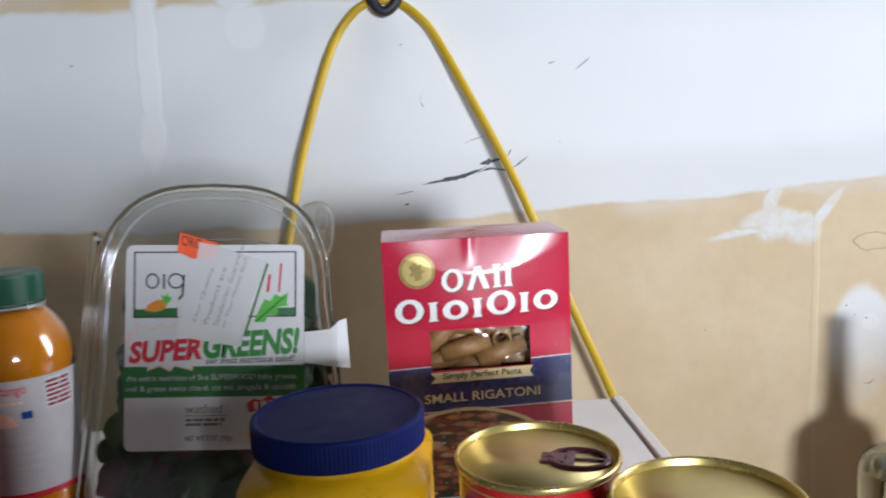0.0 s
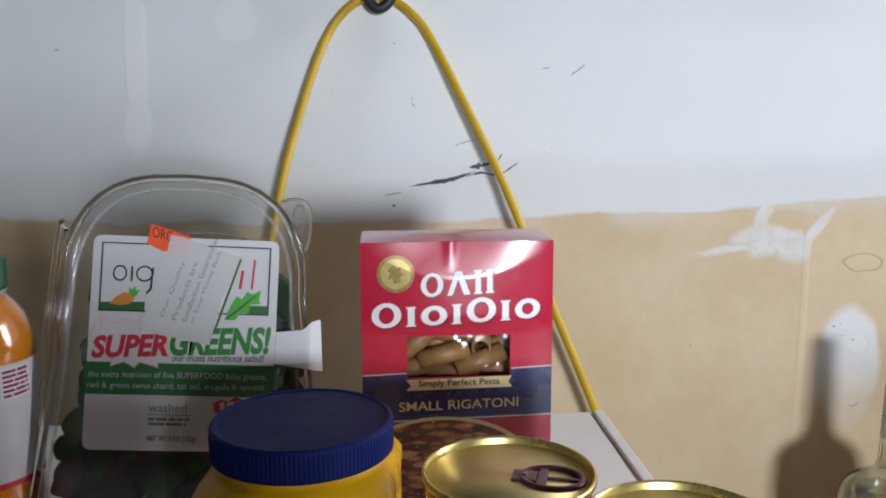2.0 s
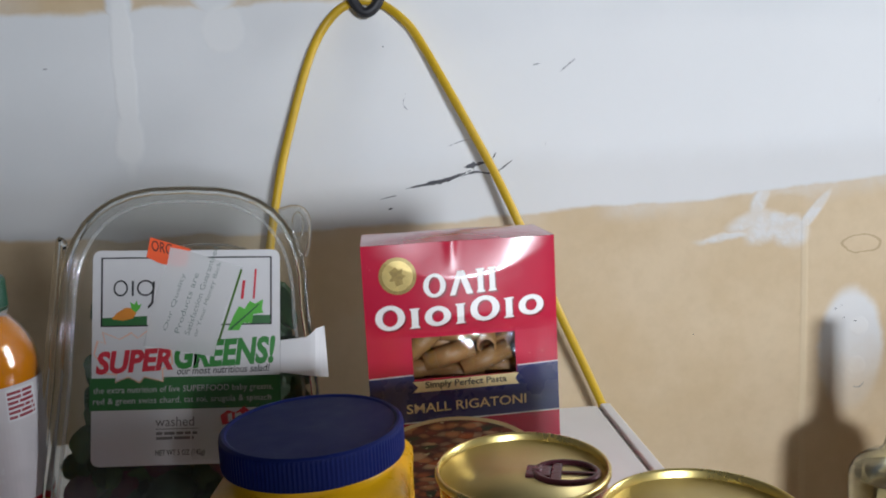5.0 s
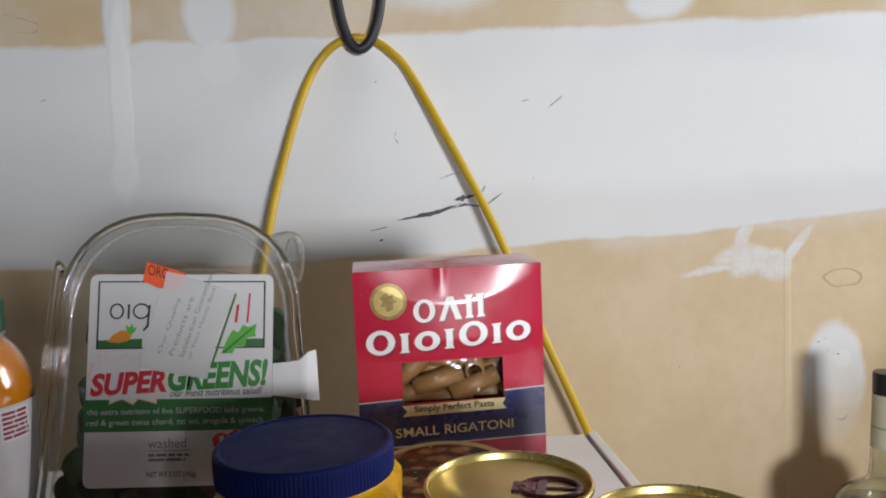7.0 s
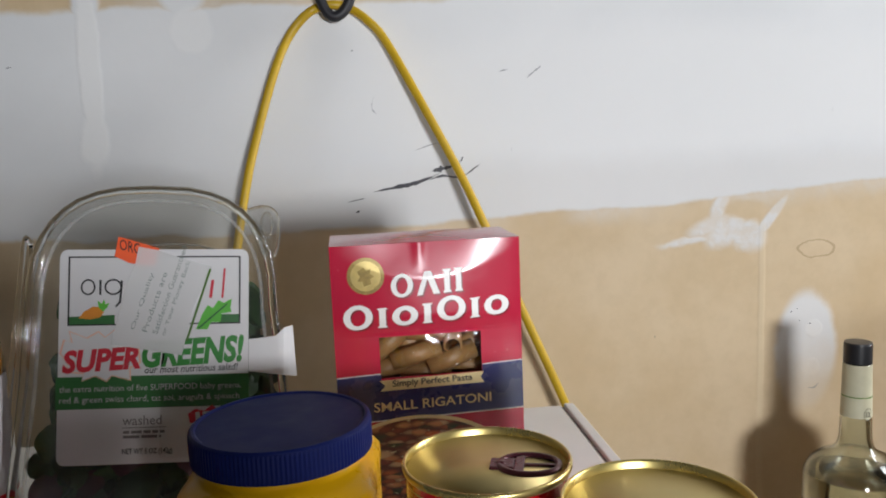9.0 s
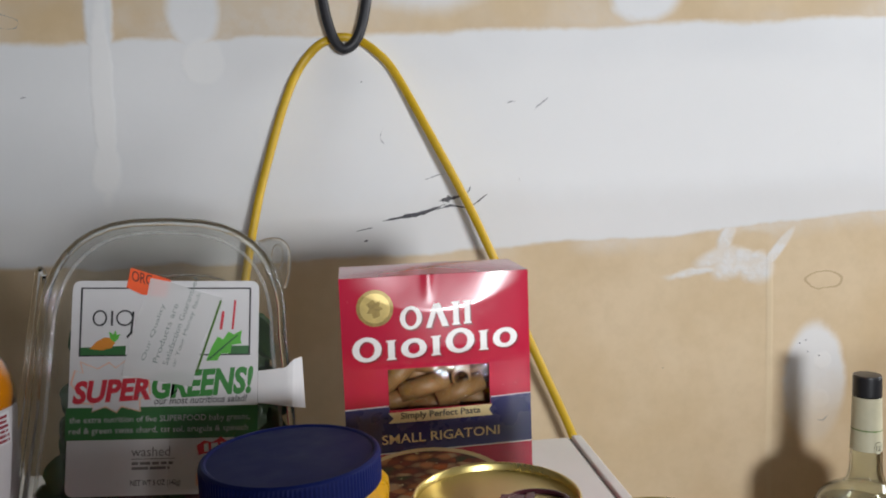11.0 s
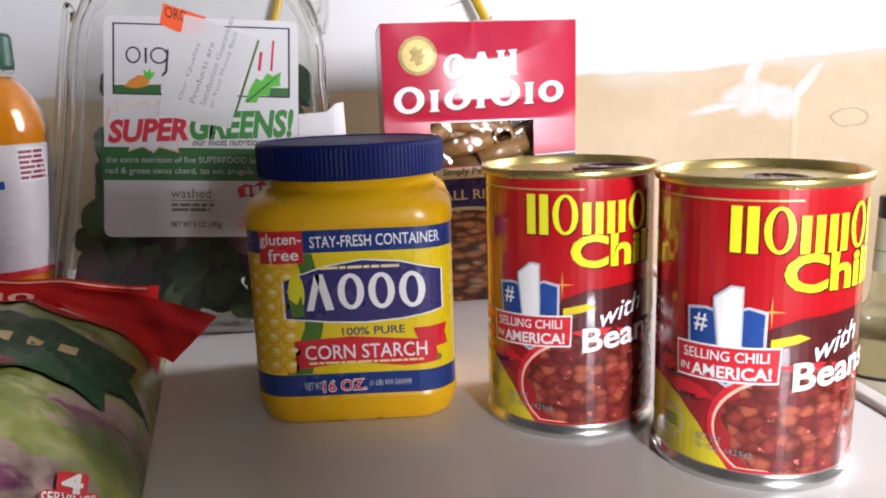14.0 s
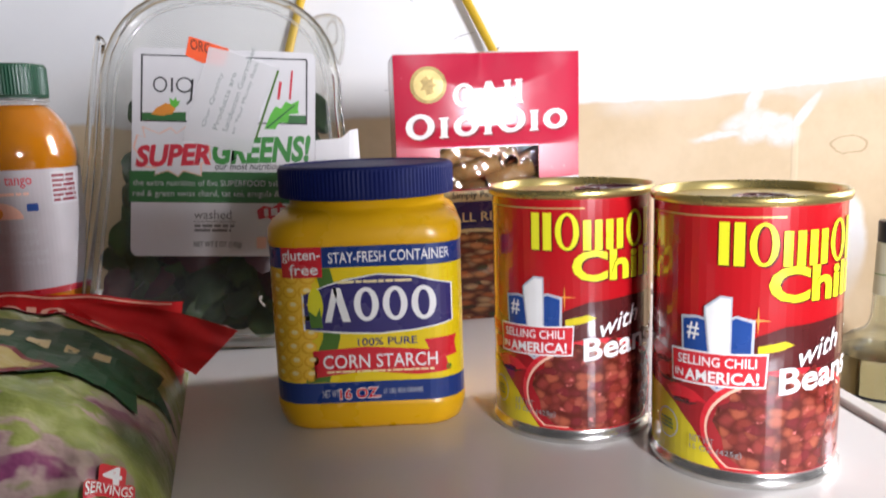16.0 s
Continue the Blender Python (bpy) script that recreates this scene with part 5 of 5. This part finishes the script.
def juice_height(z):
    """Heights of the bottle's foot, label, shoulder and cap."""
    for z0, z1, a, b in ((0.0, 0.0335, 0.0, 0.045), (0.0335, 0.115, 0.045, 0.122), (0.115, 0.1685, 0.122, 0.1665), (0.1685, 0.20, 0.1665, 0.1938)):
        if z <= z1:
            return a + (b - a) * (z - z0) / (z1 - z0)
    return z


for ob in list(juice.children):   # a slim bottle
    for v in ob.data.vertices:
        v.co = (v.co.x * 0.845, v.co.y * 0.845, juice_height(v.co.z))


# ---- bag of lettuce ----
BX, BY, BA, BB, BZ = -0.2685, -0.053, 0.152, 0.113, 0.060
bag = thing("salad_bag", pose(BX, BY, 0, 0, 0, 14), "plastic bag of pale shredded lettuce with purple cabbage and red ends", "salad bag")


def bag_top(x, y):
    sx, sy = min(1, abs(x) / BA), min(1, abs(y) / BB)
    h = max(0.0, 1 - sx ** 3.4) ** 0.55 * max(0.0, 1 - sy ** 4.5) ** 0.62
    w = 0.5 * noise.noise((x * 22, y * 22, 1.0)) + 0.32 * noise.noise((x * 55, y * 40, 4.0)) + 0.15 * noise.noise((x * 120, y * 90, 8.0))
    crease = 0.0035 * math.sin(90 * x + 9 * noise.noise((x * 12, y * 12, 2.0))) * max(0, sy - 0.55)
    return max(0.0015, BZ * h + 0.011 * w * min(1, 2.2 * h) + crease)


def lettuce():
    n = Nodes("lettuce_bag_print")
    vec = n.coord()
    warp = n.add("ShaderNodeVectorMath", (vec, n.add("ShaderNodeVectorMath", (n.noise(26, vec, 3.0, out=1), (0.05, 0.05, 0.05)), operation="MULTIPLY")), operation="ADD")
    a = n.noise(15, warp, 4.0)
    b = n.noise(17, n.add("ShaderNodeMapping", {"Vector": warp, "Scale": (1.0, 2.2, 1.0), "Rotation": (0, 0, 0.6), "Location": (1.7, 0.3, 0)}), 3.0)
    col = n.mix(n.smooth(a, 0.32, 0.66), (0.14, 0.20, 0.025), (0.36, 0.42, 0.10))
    col = n.mix(n.smooth(n.noise(30, warp, 3.0), 0.52, 0.68), col, (0.45, 0.47, 0.22))
    col = n.mix(n.smooth(b, 0.530, 0.575), col, (0.46, 0.33, 0.30))
    col = n.mix(n.smooth(b, 0.595, 0.650), col, (0.25, 0.050, 0.145))
    col = n.mix(n.smooth(n.noise(9, vec), 0.60, 0.74), col, (0.06, 0.09, 0.02))
    n.bump(n.math("ADD", n.noise(45, warp, 3.0), n.noise(150, vec, 2.0)), 0.35, 0.003)
    return n.set(Base_Color=col, Roughness=0.34, Coat_Weight=0.35, Coat_Roughness=0.2)


M_LETTUCE = lettuce()
M_BAGRED = plain("red_bag_film", (0.55, 0.015, 0.015), 0.40, vary=0.2, scale=30, bump=0.1, spec=0.3)
M_BAGORANGE = plain("orange_red_bag_film", (0.70, 0.10, 0.02), 0.3, vary=0.2, scale=30, coat=0.3)
M_BAGGREEN = plain("green_bag_print", (0.010, 0.070, 0.024), 0.42, vary=0.25, scale=40, spec=0.3)
M_BAGYEL = plain("straw_bag_print", (0.50, 0.40, 0.13), 0.35, vary=0.15, scale=40)


def bag_sheet(x0, x1, y0, y1, nx, ny, lift=0.0):
    bm = bmesh.new()
    g = [[bm.verts.new((x0 + (x1 - x0) * i / nx, y0 + (y1 - y0) * j / ny, bag_top(x0 + (x1 - x0) * i / nx, y0 + (y1 - y0) * j / ny) + lift)) for j in range(ny + 1)] for i in range(nx + 1)]
    for i in range(nx):
        for j in range(ny):
            bm.faces.new((g[i][j], g[i + 1][j], g[i + 1][j + 1], g[i][j + 1]))
    return bm


part("bag_body", bag_sheet(-BA, BA, -BB, BB, 150, 120), M_LETTUCE, bag, smooth=True)
part("bag_underside", box(-BA, BA, -BB, BB, 0.0, 0.0012), M_LETTUCE, bag)
BS = lambda u, v, o: Vector((u, v, bag_top(u, v) + 0.0008 + 5 * o))


def bagprint(name, points, mat, layer, label="", step=0.004):
    bm = poly(points) if isinstance(points, list) else points
    lo, hi = min(v.co.y for v in bm.verts), max(v.co.y for v in bm.verts)
    k = math.floor(lo / step) + 1
    while k * step < hi:
        bmesh.ops.bisect_plane(bm, geom=bm.verts[:] + bm.edges[:] + bm.faces[:], plane_co=(0, k * step, 0), plane_no=(0, 1, 0))
        k += 1
    return part(name, laid(bm, BS, layer, step), mat, bag, label)


bagprint("red_end", rect(-BA + 0.001, BA - 0.001, 0.066, BB), M_BAGRED, 1, "red printed end of the bag")
bagprint("red_end", rect(-BA + 0.001, BA - 0.001, -BB, -0.098), M_BAGRED, 1, "red printed end of the bag")
bagprint("brand_mark", bars(0.0, 0.120, 0.072, 0.082, (0.5, 0.7, 0.5, 0.6, 0.5, 0.5, 0.6), 0.5, 0.15), M_PEACH, 2)
bagprint("green_mark", [(u + 0.052, v - 0.030) for u, v in ((-0.10, 0.072), (-0.10, 0.022), (0.0, 0.026), (0.035, 0.016), (0.048, 0.000), (0.060, 0.012), (0.088, 0.006), (0.086, 0.024), (0.100, 0.034), (0.092, 0.048), (0.094, 0.066), (0.06, 0.074))], M_BAGGREEN, 3, "dark green leaf-shaped print")
bagprint("brand_mark", bars(0.030, 0.126, 0.013, 0.022, (0.3, 0.5, 0.3, 0.5, 0.3, 0.5, 0.3, 0.4), 0.35, 0.15, -0.05), M_CREAM, 4)
bagprint("straw_panel", [(u + 0.080, v - 0.026) for u, v in ((-0.10, 0.024), (-0.10, -0.018), (0.006, -0.016), (0.032, 0.010), (0.012, 0.026))], M_SHADOWRED, 4)
bagprint("straw_panel", [(u + 0.080, v - 0.026) for u, v in ((-0.10, 0.022), (-0.10, -0.014), (0.004, -0.012), (0.026, 0.010), (0.010, 0.023))], M_BAGYEL, 5, "straw-coloured print panel")
bagprint("leaf_picture", oval(0.052, -0.016, 0.014, 0.006, 24), M_SHADOWRED, 6)
T = 0.95
bagprint("lettering_back", rect(0.1305, 0.1440, -0.0893, -0.0833, 0.0015, T), M_LABRED, 3)
bagprint("lettering", words("SERVINGS", 0.1311, 0.1434, -0.0883, -0.0843, T, bold=0.01), M_WHITE, 4, step=0.006)
bagprint("lettering_back", rect(0.1340, 0.1412, -0.0846, -0.0757, 0.002, T), M_LABRED, 3)
bagprint("lettering", words("4", 0.1351, 0.1401, -0.0836, -0.0765, T, bold=0.04), M_WHITE, 4, step=0.006)
# crimped fin at the far end stands up, its corner lifted
def FIN(x, t, out=0.0):
    """The upright fin: x along the bag, t from its foot to its crimped edge."""
    s = (x + BA) / (2 * BA - 0.006)
    top = 0.056 - 0.014 * max(0.0, s - 0.70) / 0.30 + 0.0035 * noise.noise((x * 30, 0.5, 5.0))
    wave = 0.0035 * noise.noise((x * 40, t * 2, 1.0)) + 0.0009 * math.sin(x * 700) * max(0.0, t - 0.75)
    return Vector((x + 0.006 * t * s, BB - 0.010 + 0.020 * t + wave - out, 0.0018 + (top - 0.0018) * t ** 0.85))


bm = bmesh.new()
nx, ny = 110, 14
g = [[bm.verts.new(FIN(-BA + (2 * BA - 0.006) * i / nx, j / ny)) for j in range(ny + 1)] for i in range(nx + 1)]
for i in range(nx):
    for j in range(ny):
        bm.faces.new((g[i][j], g[i + 1][j], g[i + 1][j + 1], g[i][j + 1]))
fin = part("crimped_end", bm, M_BAGRED, bag, "crimped red end fin", smooth=True)
part("crimp_line", laid(poly(rect(-0.14, 0.140, 0.955, 0.975)), lambda u, v, o: FIN(u, v, 0.0006), 0, 0.004), M_PEACH, fin)
for k in range(10):
    part("brand_mark", laid(marks(-0.030, 0.085, 0.74, 0.87, "", "oiooiiooio", k, 8.0), lambda u, v, o: FIN(u, v, 0.0006), 0, 0.004), M_PEACH, fin)

# the corner of that fin folds down towards the table
bm = bmesh.new()
back = pose(BX, BY, 0, 0, 0, 14).inverted()
c00, c10, c01, c11 = (back @ Vector(p) for p in ((-0.205, 0.076, 0.050), (-0.116, 0.088, 0.027), (-0.172, 0.058, 0.034), (-0.140, 0.080, 0.004)))
nx, ny = 20, 12
g = []
for i in range(nx + 1):
    row = []
    for j in range(ny + 1):
        s, t = i / nx, j / ny
        p = (1 - s) * (1 - t) * c00 + s * (1 - t) * c10 + (1 - s) * t * c01 + s * t * c11
        row.append(bm.verts.new(p + Vector((0, -0.004 * math.sin(math.pi * s) * (1 - t) + 0.0016 * noise.noise((s * 5, t * 4, 2.0)), 0.006 * math.sin(math.pi * s) * (1 - t)))))
    g.append(row)
for i in range(nx):
    for j in range(ny):
        bm.faces.new((g[i][j], g[i + 1][j], g[i + 1][j + 1], g[i][j + 1]))
part("folded_corner", bm, M_BAGRED, bag, "folded red corner of the bag", smooth=True)


# ---- liquor bottle ----
liq = thing("liquor_bottle", pose(0.526, 0.50, SHELF), "clear glass liquor bottle with a black cap and cream neck label", "liquor bottle")
H0 = -SHELF
M_GLASS = solid_glass("bottle_glass", (0.84, 0.87, 0.80), 1.5)
M_LIQUOR = solid_glass("spirit", (0.90, 0.90, 0.80), 1.34)
prof = [(0.045, 0.004), (0.055, 0.0), (0.0615, 0.004), (0.0630, 0.012), (0.0630, H0 - 0.150), (0.0615, H0 - 0.138), (0.0560, H0 - 0.127), (0.0440, H0 - 0.118), (0.0310, H0 - 0.113), (0.0250, H0 - 0.106), (0.0225, H0 - 0.095), (0.0215, H0 - 0.072), (0.0200, H0 - 0.040), (0.0190, H0 - 0.006)]
part("bottle_glass", lathe(prof + [(r - 0.0028, max(z, 0.006)) for r, z in reversed(prof)], 64), M_GLASS, liq, smooth=True)
part("spirit", lathe([(r - 0.0032, max(z, 0.0065)) for r, z in prof[:5]] + [(0.0585, H0 - 0.1395), (0.0582, H0 - 0.1390), (0.002, H0 - 0.1390)], 64), M_LIQUOR, liq, "clear spirit filling the body", smooth=True)
part("cap", lathe(((0.0190, H0 - 0.0085), (0.0196, H0 - 0.0080), (0.0196, H0 + 0.0125), (0.0186, H0 + 0.0148), (0.001, H0 + 0.0150)), 48), M_BLACKCAP, liq, "black screw cap", smooth=False)
part("neck_label", lathe(((0.0198, H0 - 0.0095), (0.0203, H0 - 0.0150), (0.0200, H0 - 0.0165), (0.0208, H0 - 0.040), (0.0219, H0 - 0.070)), 48, False), M_NECKFOIL, liq, "cream paper neck label", smooth=True)
part("neck_line", lathe(((0.0211, H0 - 0.0455), (0.0212, H0 - 0.0467)), 48, False), M_LEAFGREEN, liq)
LS = lambda u, v, o: Vector(((0.0219 + o) * math.sin(u / 0.022), -(0.0219 + o) * math.cos(u / 0.022), v))
part("round_badge", laid(poly(oval(0.006, H0 - 0.0650, 0.0072, 0.0072, 28)), LS, 2, 0.003), M_BLACKPRINT, liq)
part("round_badge", laid(poly(oval(0.006, H0 - 0.0650, 0.0066, 0.0066, 28)), LS, 3, 0.003), M_NECKFOIL, liq)
part("lettering", laid(words("12", 0.002, 0.010, H0 - 0.068, H0 - 0.062, bold=0.03), LS, 4, 0.003), M_BLACKPRINT, liq)
LB = lambda u, v, o: Vector(((0.0632 + o) * math.sin(u / 0.0632), -(0.0632 + o) * math.cos(u / 0.0632), v))
part("body_label", laid(poly(rect(-0.070, 0.055, 0.03, H0 - 0.180)), LB, 1, 0.004), M_BLACKPRINT, liq, "black-edged body label")
part("body_label", laid(poly(rect(-0.066, 0.005, 0.034, H0 - 0.184)), LB, 2, 0.004), M_NECKFOIL, liq)


for ob in list(liq.children):   # slender neck on a round body
    for v in ob.data.vertices:
        t = min(1.0, max(0.0, (v.co.z - (H0 - 0.135)) / 0.035))
        k = 0.86 - 0.105 * t
        v.co = (v.co.x * k, v.co.y * k, v.co.z)


# ---- unseen carton, added to shade the wall near the bottle ----
shade_carton = thing("cardboard_carton", pose(0.785, 0.62, SHELF), "plain brown carton on the low shelf, added out of view to block light", "carton")
part("carton_body", box(-0.10, 0.10, -0.05, 0.058, 0, -SHELF + 0.018, bevel=0.002), M_WOOD, shade_carton)
for x in (-0.0505, 0.0505):
    part("carton_flap", box(x - 0.049, x + 0.049, -0.049, 0.057, -SHELF + 0.0183, -SHELF + 0.0205, bevel=0.0005), M_WOOD, shade_carton)
